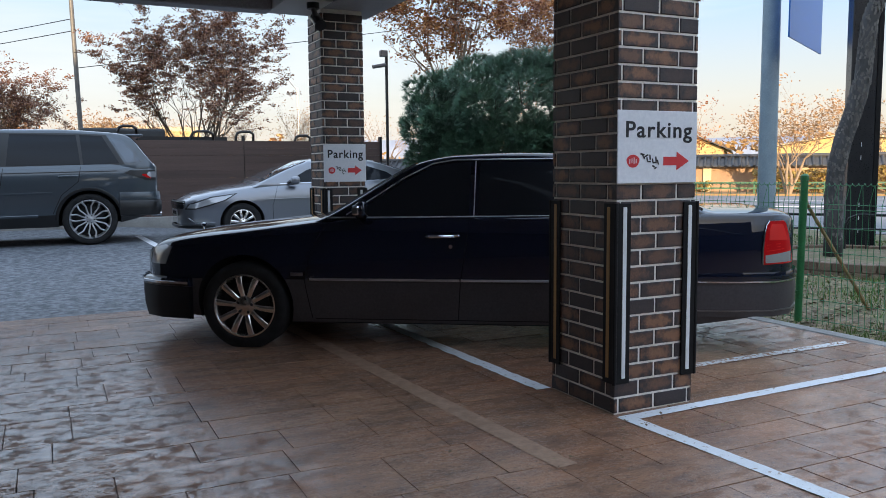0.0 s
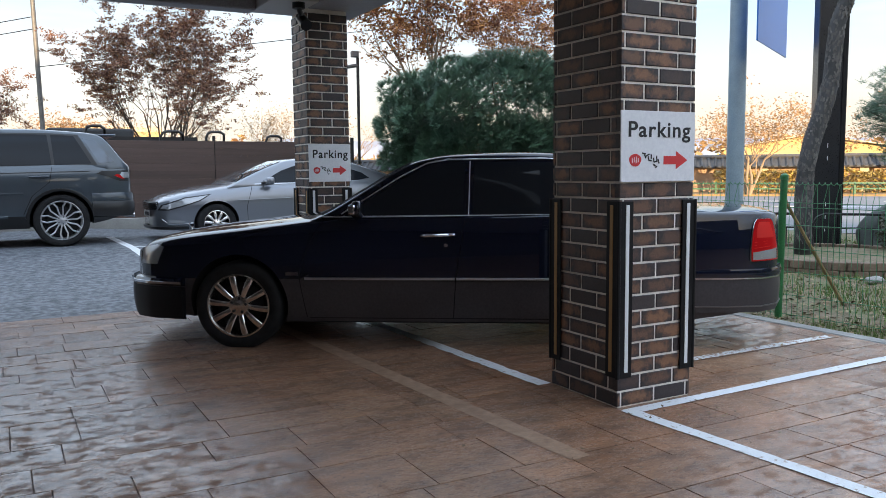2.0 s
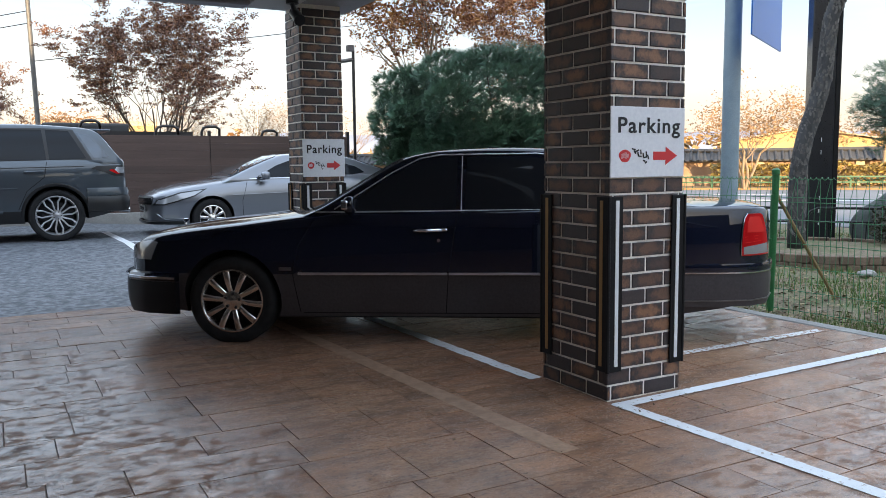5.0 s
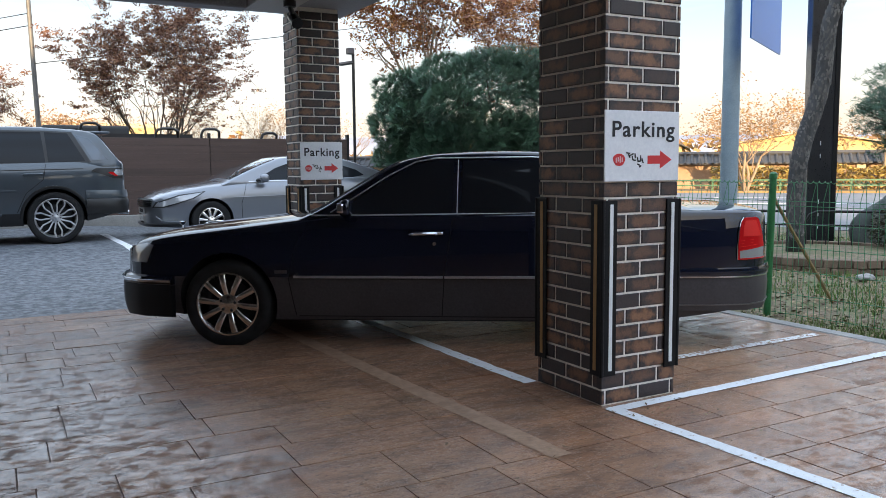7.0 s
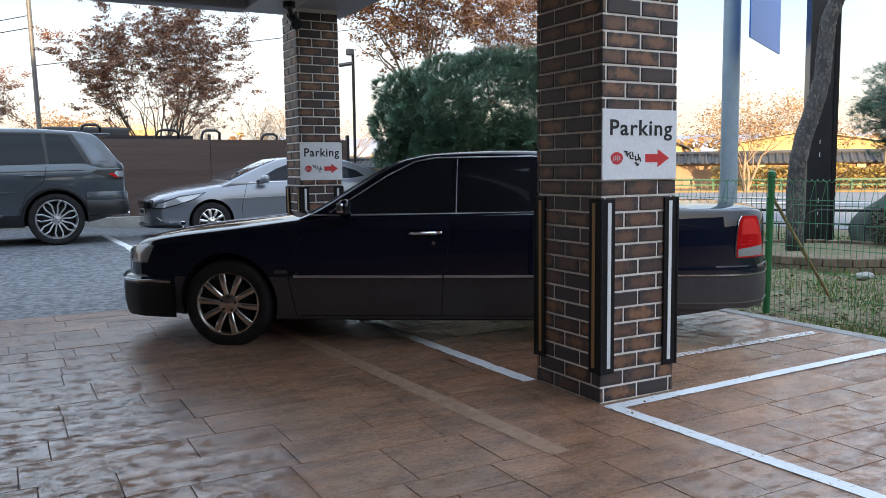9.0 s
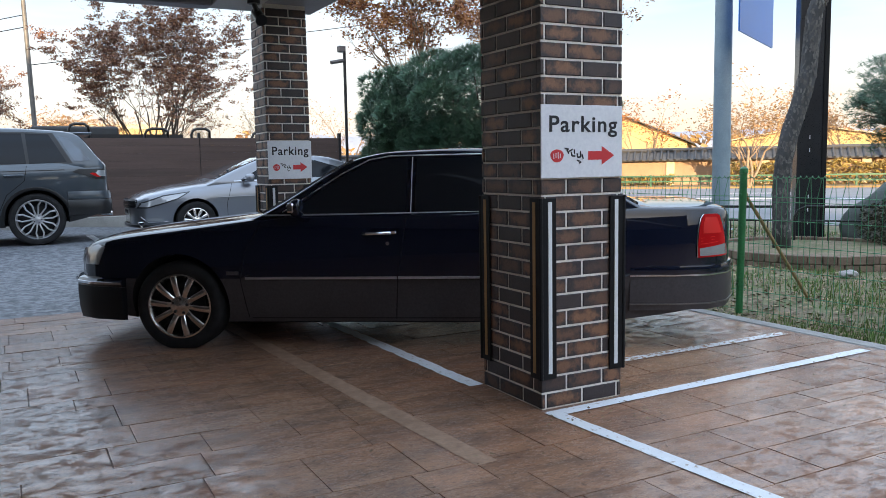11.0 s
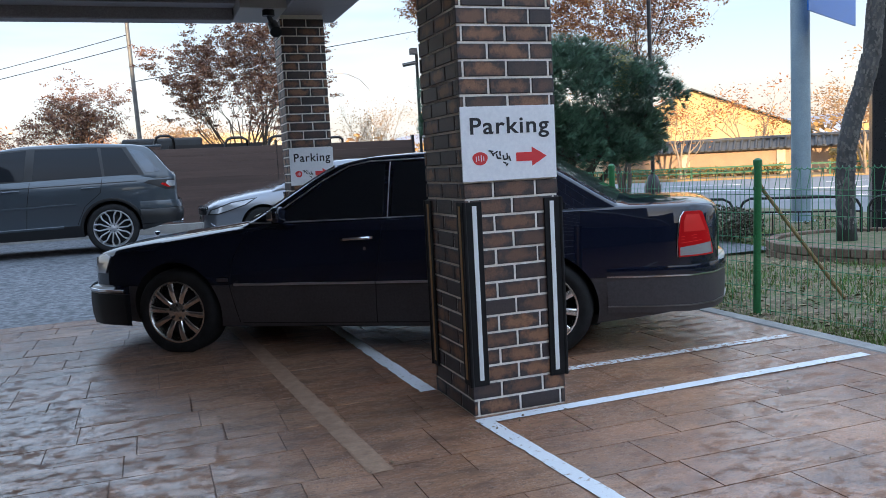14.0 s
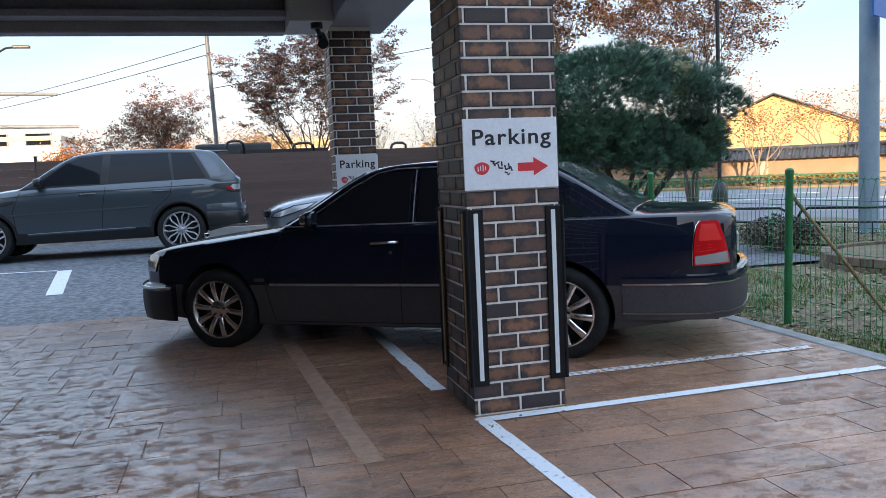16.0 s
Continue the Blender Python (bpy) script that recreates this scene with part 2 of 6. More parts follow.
M_LEAF_ORANGE = surf("orange_leaf", (0.40, 0.16, 0.04), (0.20, 0.075, 0.035), 1.0, (0.5, 0.7), 0, island=0.4)
M_LEAF_TAN = surf("tan_leaf", (0.34, 0.20, 0.09), (0.24, 0.14, 0.07), 1.5, (0.6, 0.8), 0, island=0.3)
M_NEEDLE = surf("pine_needle", (0.036, 0.098, 0.056), (0.062, 0.130, 0.066), 1.4, (0.45, 0.65), 0, island=0.4)
M_NEEDLE_TIP = surf("yellowed_needle", (0.24, 0.22, 0.05), (0.16, 0.15, 0.04), 1.4, (0.5, 0.65), 0, island=0.3)
M_GRASS = surf("grass_blade", (0.085, 0.175, 0.03), (0.14, 0.19, 0.05), 3, (0.6, 0.8), 0, island=0.45)
M_LITTER = surf("dry_leaf_litter", (0.26, 0.20, 0.12), (0.16, 0.11, 0.06), 3, (0.7, 0.9), 0, island=0.5)

# ---- building helpers ----
def part(name, bm, material, parent=None, label="", smooth=False):
    me = bpy.data.meshes.new(name)
    bm.to_mesh(me)
    bm.free()
    if smooth:
        me.polygons.foreach_set("use_smooth", [True] * len(me.polygons))
        if smooth != "all":
            me.set_sharp_from_angle(angle=radians(38))
    for mt in (material if isinstance(material, (list, tuple)) else [material]):
        me.materials.append(mt)
    ob = new(name, me)
    if parent is not None:
        ob.parent = parent
    if label:
        ob["label"] = label
    return ob


def base(name, m=None):
    ob = new(name)
    ob.empty_display_size = 0.1
    if m is not None:
        ob.matrix_world = m
    return ob


def add_box(bm, x0, x1, y0, y1, z0, z1, bevel=0.0, segs=1):
    m = Matrix.LocRotScale(((x0 + x1) / 2, (y0 + y1) / 2, (z0 + z1) / 2), None, (abs(x1 - x0), abs(y1 - y0), abs(z1 - z0)))
    r = bmesh.ops.create_cube(bm, size=1.0, matrix=m)
    if bevel:
        es = list({e for v in r["verts"] for e in v.link_edges})
        bmesh.ops.bevel(bm, geom=es, offset=bevel, segments=segs, affect="EDGES", profile=0.5)
    return bm


def box(x0, x1, y0, y1, z0, z1, bevel=0.0, segs=1):
    return add_box(bmesh.new(), x0, x1, y0, y1, z0, z1, bevel, segs)


def add_tube(bm, pts, radii, sides=8, cap=True):
    """A tube along points, its radius changing along the way."""
    pts = [Vector(p) for p in pts]
    if not isinstance(radii, (list, tuple)):
        radii = [radii] * len(pts)
    rings = []
    ref = None
    for i, p in enumerate(pts):
        d = (pts[min(i + 1, len(pts) - 1)] - pts[max(i - 1, 0)])
        d = d.normalized() if d.length > 1e-9 else Vector((0, 0, 1))
        if ref is None:
            ref = d.orthogonal().normalized()
        ref = (ref - d * ref.dot(d))
        ref = ref.normalized() if ref.length > 1e-6 else d.orthogonal().normalized()
        side = d.cross(ref)
        rings.append([bm.verts.new(p + (ref * math.cos(a) + side * math.sin(a)) * radii[i]) for a in [2 * math.pi * k / sides for k in range(sides)]])
    for a, b in zip(rings, rings[1:]):
        for k in range(sides):
            bm.faces.new((a[k], a[(k + 1) % sides], b[(k + 1) % sides], b[k]))
    if cap:
        bm.faces.new(rings[0][::-1])
        bm.faces.new(rings[-1])
    return bm


def tube(pts, radii, sides=8, cap=True):
    return add_tube(bmesh.new(), pts, radii, sides, cap)


def lathe(profile, sides=48, axis="y"):
    """Profile of (radius, along) turned round the axis."""
    bm = bmesh.new()
    rings = []
    for r, a in profile:
        ring = []
        for k in range(sides):
            t = 2 * math.pi * k / sides
            c, s = r * math.cos(t), r * math.sin(t)
            ring.append(bm.verts.new((c, a, s) if axis == "y" else (c, s, a)))
        rings.append(ring)
    for a, b in zip(rings, rings[1:]):
        for k in range(sides):
            bm.faces.new((a[k], a[(k + 1) % sides], b[(k + 1) % sides], b[k]))
    bmesh.ops.recalc_face_normals(bm, faces=bm.faces)
    return bm


def from_lists(name, verts, faces, material, parent=None, label="", smooth=False):
    me = bpy.data.meshes.new(name)
    me.from_pydata(verts, [], faces)
    me.update()
    for mt in (material if isinstance(material, (list, tuple)) else [material]):
        me.materials.append(mt)
    if smooth:
        me.polygons.foreach_set("use_smooth", [True] * len(me.polygons))
    ob = new(name, me)
    if parent is not None:
        ob.parent = parent
    if label:
        ob["label"] = label
    return ob


def sheet(xs, ys, height):
    bm = bmesh.new()
    g = [[bm.verts.new((x, y, height(x, y))) for y in ys] for x in xs]
    for i in range(len(xs) - 1):
        for j in range(len(ys) - 1):
            bm.faces.new((g[i][j], g[i + 1][j], g[i + 1][j + 1], g[i][j + 1]))
    return bm


def clamp01(v):
    return max(0.0, min(1.0, v))


# ---- ground ----
PAVE_X1, PAVE_Y1 = 5.56, 7.9          # edges of the stamped concrete
P1X0, P1X1, P1Y0, P1Y1 = 2.868, 3.392, 3.288, 3.865   # near brick pillar
P2X0, P2X1, P2Y0, P2Y1 = 2.762, 3.202, 7.79, 8.21     # far brick pillar
SOFFIT = 2.86


def yard_z(x, y):
    return 0.2 * clamp01((y - PAVE_Y1) / 4.5) * (1 - 0.5 * clamp01((x - 1.6) / 1.6)) - 0.002


ground = tagged(part("ground", sheet([-900, -60, -20, 30, 80, 900], [-900, -40, -8, 40, 120, 2500], lambda x, y: -0.16), M_EARTH),
                "bare brown earth and dry grass", "ground", kind="structure")
asphalt = tagged(part("asphalt_yard", sheet([-30, -5, 0, 1.6, 2.0, 2.4, 2.8, 3.2, 5.0, 9.0], [PAVE_Y1, 9, 10, 11, 12, 12.4, 17.2], yard_z), M_ASPHALT),
                 "dark grey worn asphalt of the parking yard", "asphalt", kind="structure")
floor = tagged(part("pavement", box(-14, PAVE_X1, -14, PAVE_Y1, -0.12, -0.005), M_JOINT),
               "brown stamped concrete paving with dark joints", "pavement", kind="structure")
kerb = tagged(part("kerb", box(PAVE_X1, PAVE_X1 + 0.14, -6, 8.4, -0.1, 0.006, 0.01), M_CONCRETE),
              "low grey concrete edging beside the grass", "kerb", kind="structure")


def line_strip(name, pts, width, z, material, label, worn=0.15, seed=1):
    """A painted line with ragged edges and chipped ends."""
    rnd = random.Random(seed)
    (xa, ya), (xb, yb) = pts
    d = Vector((xb - xa, yb - ya))
    n = max(2, int(d.length / 0.05))
    t = d.normalized()
    s = Vector((-t.y, t.x))
    bm = bmesh.new()
    prev = None
    for i in range(n + 1):
        c = Vector((xa, ya)) + d * i / n
        h0 = width / 2 * (1 - worn * (rnd.random() ** 6 + .08 * rnd.random()))
        h1 = width / 2 * (1 - worn * (rnd.random() ** 6 + .08 * rnd.random()))
        zz = z(c.x, c.y) if callable(z) else z
        row = [bm.verts.new((*(c + s * h1), zz)), bm.verts.new((*(c - s * h0), zz))]
        if prev:
            bm.faces.new((prev[0], row[0], row[1], prev[1]))
        prev = row
    bmesh.ops.recalc_face_normals(bm, faces=bm.faces)
    for f in bm.faces:
        if f.normal.z < 0:
            f.normal_flip()
    return tagged(part(name, bm, material), label, "line", kind="structure")


LZ = 0.0045
line_strip("parking_line", ((2.888, 3.235), (3.06, 0.3)), 0.086, LZ, M_LINE, "white painted parking bay line on the paving", seed=1)
line_strip("parking_line", ((2.86, 3.20), (5.46, 3.262)), 0.082, LZ + 0.001, M_LINE, "white painted parking bay line on the paving", seed=2)
line_strip("parking_line", ((3.42, 3.89), (5.46, 3.905)), 0.085, LZ, M_LINE_CHIPPED, "chipped white parking line on the paving", 0.3, 3)
line_strip("parking_line", ((2.815, 3.87), (2.70, 7.85)), 0.10, LZ, M_LINE, "white painted parking bay line on the paving", 0.3, 4)
line_strip("faded_line", ((2.235, 2.79), (1.965, 7.2)), 0.115, LZ - 0.002, M_LINE_OLD, "faded brown strip across the paving", 0.15, 5)
line_strip("parking_line", ((1.64, 14.7), (1.74, 10.9)), 0.12, lambda x, y: yard_z(x, y) + 0.005, M_LINE, "white parking line on the asphalt", seed=6)
line_strip("parking_line", ((-0.69, 11.7), (-0.43, 9.6)), 0.19, lambda x, y: yard_z(x, y) + 0.005, M_LINE, "white parking line on the asphalt", seed=7)
line_strip("parking_line", ((-6.0, 12.3), (-0.79, 11.72)), 0.09, lambda x, y: yard_z(x, y) + 0.006, M_LINE, "white parking line on the asphalt", seed=8)
line_strip("parking_line", ((1.7, 12.6), (4.5, 12.6)), 0.08, lambda x, y: yard_z(x, y) + 0.006, M_LINE, "white parking line on the asphalt", seed=9)

# ---- canopy and the unseen walls added round it ----
canopy = tagged(base("canopy"), "dark grey steel canopy over the parking bays", "canopy", kind="structure")
part("front_beam", box(-3.29, P2X0 - 0.42, P2Y0 + 0.2, P2Y1, SOFFIT - 0.02, SOFFIT + 0.4, 0.012), M_BEAM, canopy)
part("side_beam", box(P2X0 + 0.02, P2X1 + 0.2, 2.9, P2Y1, SOFFIT, SOFFIT + 0.4, 0.012), M_BEAM, canopy)
part("front_lip", box(-3.29, P2X0 - 0.42, P2Y0 - 0.05, P2Y0 + 0.19, SOFFIT + 0.09, SOFFIT + 0.16, 0.006), M_BEAM, canopy)
part("soffit_plate", box(P2X0 - 0.42, P2X0 + 0.02, P2Y0 - 0.35, P2Y1, SOFFIT - 0.006, SOFFIT + 0.4, 0.005), M_PLATE, canopy, "pale plate beside the pillar top")
part("deck", box(-3.29, P2X1 + 0.2, 2.9, P2Y1 + 0.05, SOFFIT + 0.41, SOFFIT + 0.55), M_SOFFIT, canopy)
# added out of view behind: keeps sky light off the pillars' left faces
part("unseen_shade_deck", box(-3.29, 1.4, -13.9, 2.899, SOFFIT + 0.41, SOFFIT + 0.55), M_SOFFIT, canopy)
for i in range(7):
    y = P2Y0 - 0.75 - i * 0.62
    part("joist", box(-3.29, P2X0 + 0.01, y - 0.05, y + 0.05, SOFFIT + 0.18, SOFFIT + 0.405, 0.006), M_SOFFIT, canopy)
for i in range(5):
    x = P2X0 - 0.9 - i * 1.1
    part("cross_rib", box(x - 0.02, x + 0.02, 2.9, P2Y0 - 0.13, SOFFIT + 0.25, SOFFIT + 0.4), M_BEAM, canopy)
for i in range(3):
    y = P2Y0 - 1.06 - i * 1.24
    part("pipe", tube([(-3.29, y, SOFFIT + 0.14), (P2X0, y, SOFFIT + 0.14)], 0.022, 8), M_BLACKSTEEL, canopy)

# added out of view; height and right end set where the sun is blocked
shade_wall_back = tagged(part("shade_wall_back", box(-60, 2, -31, -30, -0.15, 14.3), M_RENDER), "unseen dark brown wall added behind to shade the yard", "wall", kind="structure")

# added out of view: darkens the pillars' left faces and the car's reflections
shade_wall_left = tagged(part("shade_wall_left", box(-3.8, -3.3, -14.0, 8.1, -0.15, 12.0), M_RENDER), "unseen dark brown wall added at the left to cut side light", "wall", kind="structure")

# two unseen walls added so the black car's tail reflects something dark
reflected_wall_right = tagged(part("reflected_wall_right", box(17.0, 17.3, -14.0, -1.0, -0.15, 4.0), M_RENDER), "unseen dark brown wall added at the right for dark reflections", "wall", kind="structure")
reflected_wall_rear = tagged(part("reflected_wall_rear", box(-3.3, 16.99, -14.4, -14.05, -0.15, 4.0), M_RENDER), "unseen dark brown wall added at the rear for dark reflections", "wall", kind="structure")

# ---- brick pillars ----
ROW = 0.0856
JNT = 0.012
brick_cache = {}


def brick_mesh(length, h, depth):
    """One brick slip, its face towards -y, the edges chamfered."""
    key = (round(length, 3), round(h, 3), round(depth, 3))
    if key not in brick_cache:
        c = 0.0035
        l, hh = length / 2, h / 2
        v = [(-l, depth, -hh), (l, depth, -hh), (l, depth, hh), (-l, depth, hh),
             (-l, c, -hh), (l, c, -hh), (l, c, hh), (-l, c, hh),
             (-l + c, 0, -hh + c), (l - c, 0, -hh + c), (l - c, 0, hh - c), (-l + c, 0, hh - c)]
        f = [(0, 3, 2, 1), (8, 9, 10, 11)]
        for k in range(4):
            n = (k + 1) % 4
            f.append((k, n, 4 + n, 4 + k))
            f.append((4 + k, 4 + n, 8 + n, 8 + k))
        me = bpy.data.meshes.new("brick")
        me.from_pydata(v, [], f)
        me.update()
        me.materials.append(M_BRICK)
        brick_cache[key] = me
    return brick_cache[key]


def row_lengths(width, odd, full=0.222):
    """Lengths of the bricks in one course of a face."""
    out, x = [], 0.0
    first = 0.022 if odd else 0.155
    while x < width - 0.006:
        l = min(first if not out else full, width - x)
        if l > 0.012:
            out.append((x, l))
        x += l + JNT
    return out


def pillar(name, x0, x1, y0, y1, top, label):
    root = tagged(base(name, pose(x0, y0, 0)), label, "pillar", kind="structure")
    w, d = x1 - x0, y1 - y0
    part("mortar_core", box(0.006, w - 0.006, 0.006, d - 0.006, -0.05, top), M_MORTAR, root)
    rnd = random.Random(5)
    for r in range(int(top / ROW)):
        z = r * ROW + ROW / 2 - JNT / 2 + 0.006
        h = min(ROW - JNT, 0.5)
        for x, l in row_lengths(w, r % 2 == 0):
            ob = new("brick", brick_mesh(l, h, 0.03))
            ob.parent = root
            ob.matrix_basis = pose(x + l / 2 + rnd.uniform(-.001, .001), rnd.uniform(-.0015, .0015), z, 0, 0, 0)
        for x, l in row_lengths(d - 0.03, r % 2 == 1):
            ob = new("brick", brick_mesh(l, h, 0.03))
            ob.parent = root
            ob.matrix_basis = pose(rnd.uniform(-.0015, .0015), d - x - l / 2, z, 0, 0, -90)
    # the two hidden faces, joined
    bm = bmesh.new()
    for r in range(int(top / ROW)):
        z = r * ROW + 0.006
        for x, l in row_lengths(d - 0.03, r % 2 == 1):
            add_box(bm, w - 0.02, w, 0.031 + x, min(0.031 + x + l, d - 0.03), z, z + ROW - JNT)
        for x, l in row_lengths(w, r % 2 == 0):
            add_box(bm, x, x + l, d - 0.02, d, z, z + ROW - JNT)
    tagged(part("brick_facing", bm, M_BRICK, root), kind="stuff")
    return root


def corner_guard(x, y, sx, sy, z0, z1):
    """A rubber angle round a pillar corner; sx and sy point along the two faces."""
    root = tagged(base("corner_guard", pose(x, y, 0)), "black rubber corner guard with white and amber strips", "corner guard", "corner guards")
    t, leg = 0.012, 0.088
    bm = bmesh.new()
    add_box(bm, -sx * t, sx * leg, -sy * t, -sy * 0.0015, z0, z1, 0.003)
    add_box(bm, -sx * t, -sx * 0.0015, -sy * t, sy * leg, z0, z1, 0.003)
    add_tube(bm, [(-sx * t * 0.6, -sy * t * 0.6, z0), (-sx * t * 0.6, -sy * t * 0.6, z1)], 0.011, 10)
    part("rubber_angle", bm, M_RUBBER, root)
    part("reflective_strip", box(sx * 0.034, sx * 0.058, -sy * (t + 0.003), -sy * (t - 0.004), z0 + 0.03, z1 - 0.02, 0.001), M_WHITE_STRIPE, root, "white reflective strip")
    part("reflective_strip", box(-sx * (t + 0.003), -sx * (t - 0.004), sy * 0.034, sy * 0.058, z0 + 0.03, z1 - 0.02, 0.001), M_YELLOW_STRIPE, root, "dull amber strip")
    return root


pillar_near = pillar("pillar_near", P1X0, P1X1, P1Y0, P1Y1, SOFFIT, "dark brown brick pillar with pale mortar joints")
pillar_far = pillar("pillar_far", P2X0, P2X1, P2Y0, P2Y1, SOFFIT, "dark brown brick pillar at the canopy corner")
for px0, px1, py0, py1 in ((P1X0, P1X1, P1Y0, P1Y1), (P2X0, P2X1, P2Y0, P2Y1)):
    corner_guard(px0, py0, 1, 1, 0.16, 1.10)
    corner_guard(px1, py0, -1, 1, 0.16, 1.10)
    corner_guard(px0, py1, 1, -1, 0.16, 1.10)


def text_mesh(body, size):
    cu = bpy.data.curves.new("lettering", "FONT")
    cu.body, cu.size, cu.align_x, cu.extrude, cu.offset = body, size, "LEFT", 0.0008, 0.015 * size
    cu.space_character = 1.12
    ob = new("lettering", cu)
    me = bpy.data.meshes.new_from_object(ob.evaluated_get(bpy.context.evaluated_depsgraph_get()))
    bpy.data.objects.remove(ob)
    return me


def poly_plate(points, y, thick):
    bm = bmesh.new()
    f = bm.faces.new([bm.verts.new((x, y, z)) for x, z in points])
    r = bmesh.ops.extrude_face_region(bm, geom=[f])
    for v in r["geom"]:
        if isinstance(v, bmesh.types.BMVert):
            v.co.y += thick
    bmesh.ops.recalc_face_normals(bm, faces=bm.faces)
    return bm


def parking_sign(x, y, z, w, h):
    """Board with 'Parking', a red round mark, dark brush strokes and a red arrow. x, y, z: lower corner on the pillar's face."""
    root = tagged(base("parking_sign", pose(x, y, z)), "white parking sign board with a red arrow on the brick pillar", "sign", "parking signs")
    part("board", box(0, w, -0.012, -0.003, 0, h, 0.0015), M_SIGN, root)
    me = text_mesh("Parking", 0.300 * h)
    xs = [v.co.x for v in me.vertices]
    wide = max(xs) - min(xs)
    ob = new("lettering", me)
    me.materials.append(M_INK)
    ob.parent = root
    ob["label"] = "black bold lettering"
    ob.matrix_basis = pose(0.095 * w, -0.0135, 0.635 * h, 90) @ Matrix.Diagonal((0.835 * w / wide, 1.03, 1, 1)) @ Matrix.Translation((-min(xs), 0, 0))
    cx, cz = 0.185 * w, 0.305 * h
    part("round_mark", poly_plate([(cx + 0.078 * w * math.cos(a) * (1 + 0.06 * math.sin(3 * a)), cz + 0.088 * h * math.sin(a)) for a in [k * math.pi / 14 for k in range(28)]], -0.0135, 0.003), M_RED, root, "red round mark")
    for k in range(4):
        part("mark_stroke", box(cx - 0.045 * w + k * 0.026 * w, cx - 0.037 * w + k * 0.026 * w, -0.0150, -0.0138, cz - 0.04 * h + 0.012 * h * (k % 2), cz + 0.03 * h + 0.01 * h * (k % 3)), M_SIGN, root)
    strokes = ((.30, .40, .05, 10), (.315, .36, .045, 60), (.345, .375, .06, -25), (.36, .33, .045, 75), (.395, .36, .05, 85), (.385, .30, .04, 5),
               (.43, .31, .045, 80), (.455, .285, .05, -10), (.47, .33, .055, 85), (.495, .29, .05, 70), (.44, .235, .035, 20), (.465, .21, .03, -35))
    for u, v, l, ang in strokes:
        ob = part("brush_stroke", box(-.5, .5, -0.0014, 0, -.5, .5), M_INK, root)
        ob.matrix_basis = pose(u * w, -0.0128, v * h, 0, ang, 0) @ Matrix.Diagonal((l * w, 1, .02 * h, 1))
    a = [(0.565, 0.245), (0.565, 0.365), (0.735, 0.365), (0.735, 0.435), (0.895, 0.305), (0.735, 0.175), (0.735, 0.245)]
    part("arrow", poly_plate([(u * w, v * h) for u, v in a], -0.0135, 0.003), M_RED, root, "red arrow")
    return root


parking_sign(2.863, P1Y0, 1.2, 0.52, 0.37)
parking_sign(2.763, P2Y0, 1.165, 0.445, 0.375)

# ---- boundary fence behind the cars ----
FENCE_Y = 17.6
fence = tagged(base("board_fence"), "dark brown composite board fence with black steel posts", "fence")
for k in range(8):
    for j in range(10):
        xa = -18.0 + k * 3.16
        part("board", box(xa + 0.006, xa + 3.154, FENCE_Y - 0.012, FENCE_Y + 0.012, 0.36 + j * 0.157, 0.36 + j * 0.157 + 0.1562, 0.003), M_BOARD, fence)
    part("post", box(xa - 0.03, xa + 0.03, FENCE_Y + 0.014, FENCE_Y + 0.07, 0.2, 2.04), M_BLACKSTEEL, fence)
part("post", box(7.24, 7.30, FENCE_Y - 0.02, FENCE_Y + 0.07, 0.2, 2.04), M_BLACKSTEEL, fence)
part("plinth", box(-18, 7.3, FENCE_Y - 0.16, FENCE_Y + 0.2, 0.0, 0.36, 0.01), M_CONCRETE, fence, "grey concrete footing")


# GRASSLAND
grass_ground = tagged(part("lawn", sheet([PAVE_X1 + 0.14] + [6 + 0.5 * i for i in range(18)], [-6 + 0.7 * j for j in range(30)],
                      lambda x, y: -0.03 + 0.05 * noise.noise((x * 0.7, y * 0.7, 0)) * clamp01((x - 5.8) / 1.0)), M_EARTH, smooth="all"),
                      "patchy grass and bare soil behind the wire fence", "lawn", kind="structure")
road = tagged(part("road", box(-100, 100, 17.5, 40, -0.12, -0.05), M_ROAD), "pale grey road beyond the garden", "road", kind="structure")
road.matrix_world = pose(0.8, -0.2, 0, 0, 0, -46.2)

# ---- cars ----
M_LIMO = plain("black_car_paint", (0.007, 0.010, 0.022), 0.25, coat=1.0, spec=0.0)
M_LIMO_LOW = surf("grey_brown_lower_paint", (0.050, 0.045, 0.048), (0.060, 0.054, 0.057), 2, (0.38, 0.5), 0.0, coat=0.1, spec=0.3)
M_SUV = plain("slate_blue_grey_paint", (0.055, 0.070, 0.086), 0.3, metal=0.35, coat=1.0)
M_SEDAN = plain("silver_paint", (0.21, 0.222, 0.25), 0.28, metal=0.6, coat=1.0)
M_GLASS = plain("tinted_glass", (0.013, 0.015, 0.019), 0.03, spec=0.2)
M_SATIN = plain("satin_bright_trim", (0.70, 0.70, 0.71), 0.42, metal=1.0)
# sky reflected in tinted glass, put into grey and pale metallic base colours
M_GLASS_MID = plain("grey_sky_toned_glass", (0.10, 0.115, 0.135), 0.05, metal=0.5, coat=0.3)
M_GLASS_PALE = plain("sky_toned_glass", (0.46, 0.52, 0.60), 0.04, metal=0.8, coat=1.0)
M_CHROME = plain("chrome", (0.62, 0.63, 0.65), 0.12, metal=1.0)
M_DULLCHROME = plain("dull_trim", (0.20, 0.19, 0.19), 0.28, metal=0.8)
M_TYRE = surf("tyre_rubber", (0.013, 0.013, 0.014), (0.022, 0.022, 0.023), 9, (0.6, 0.8), 0.2, coords="object", spec=0.2)
M_WELL = plain("wheel_well_black", (0.010, 0.010, 0.011), 0.8)
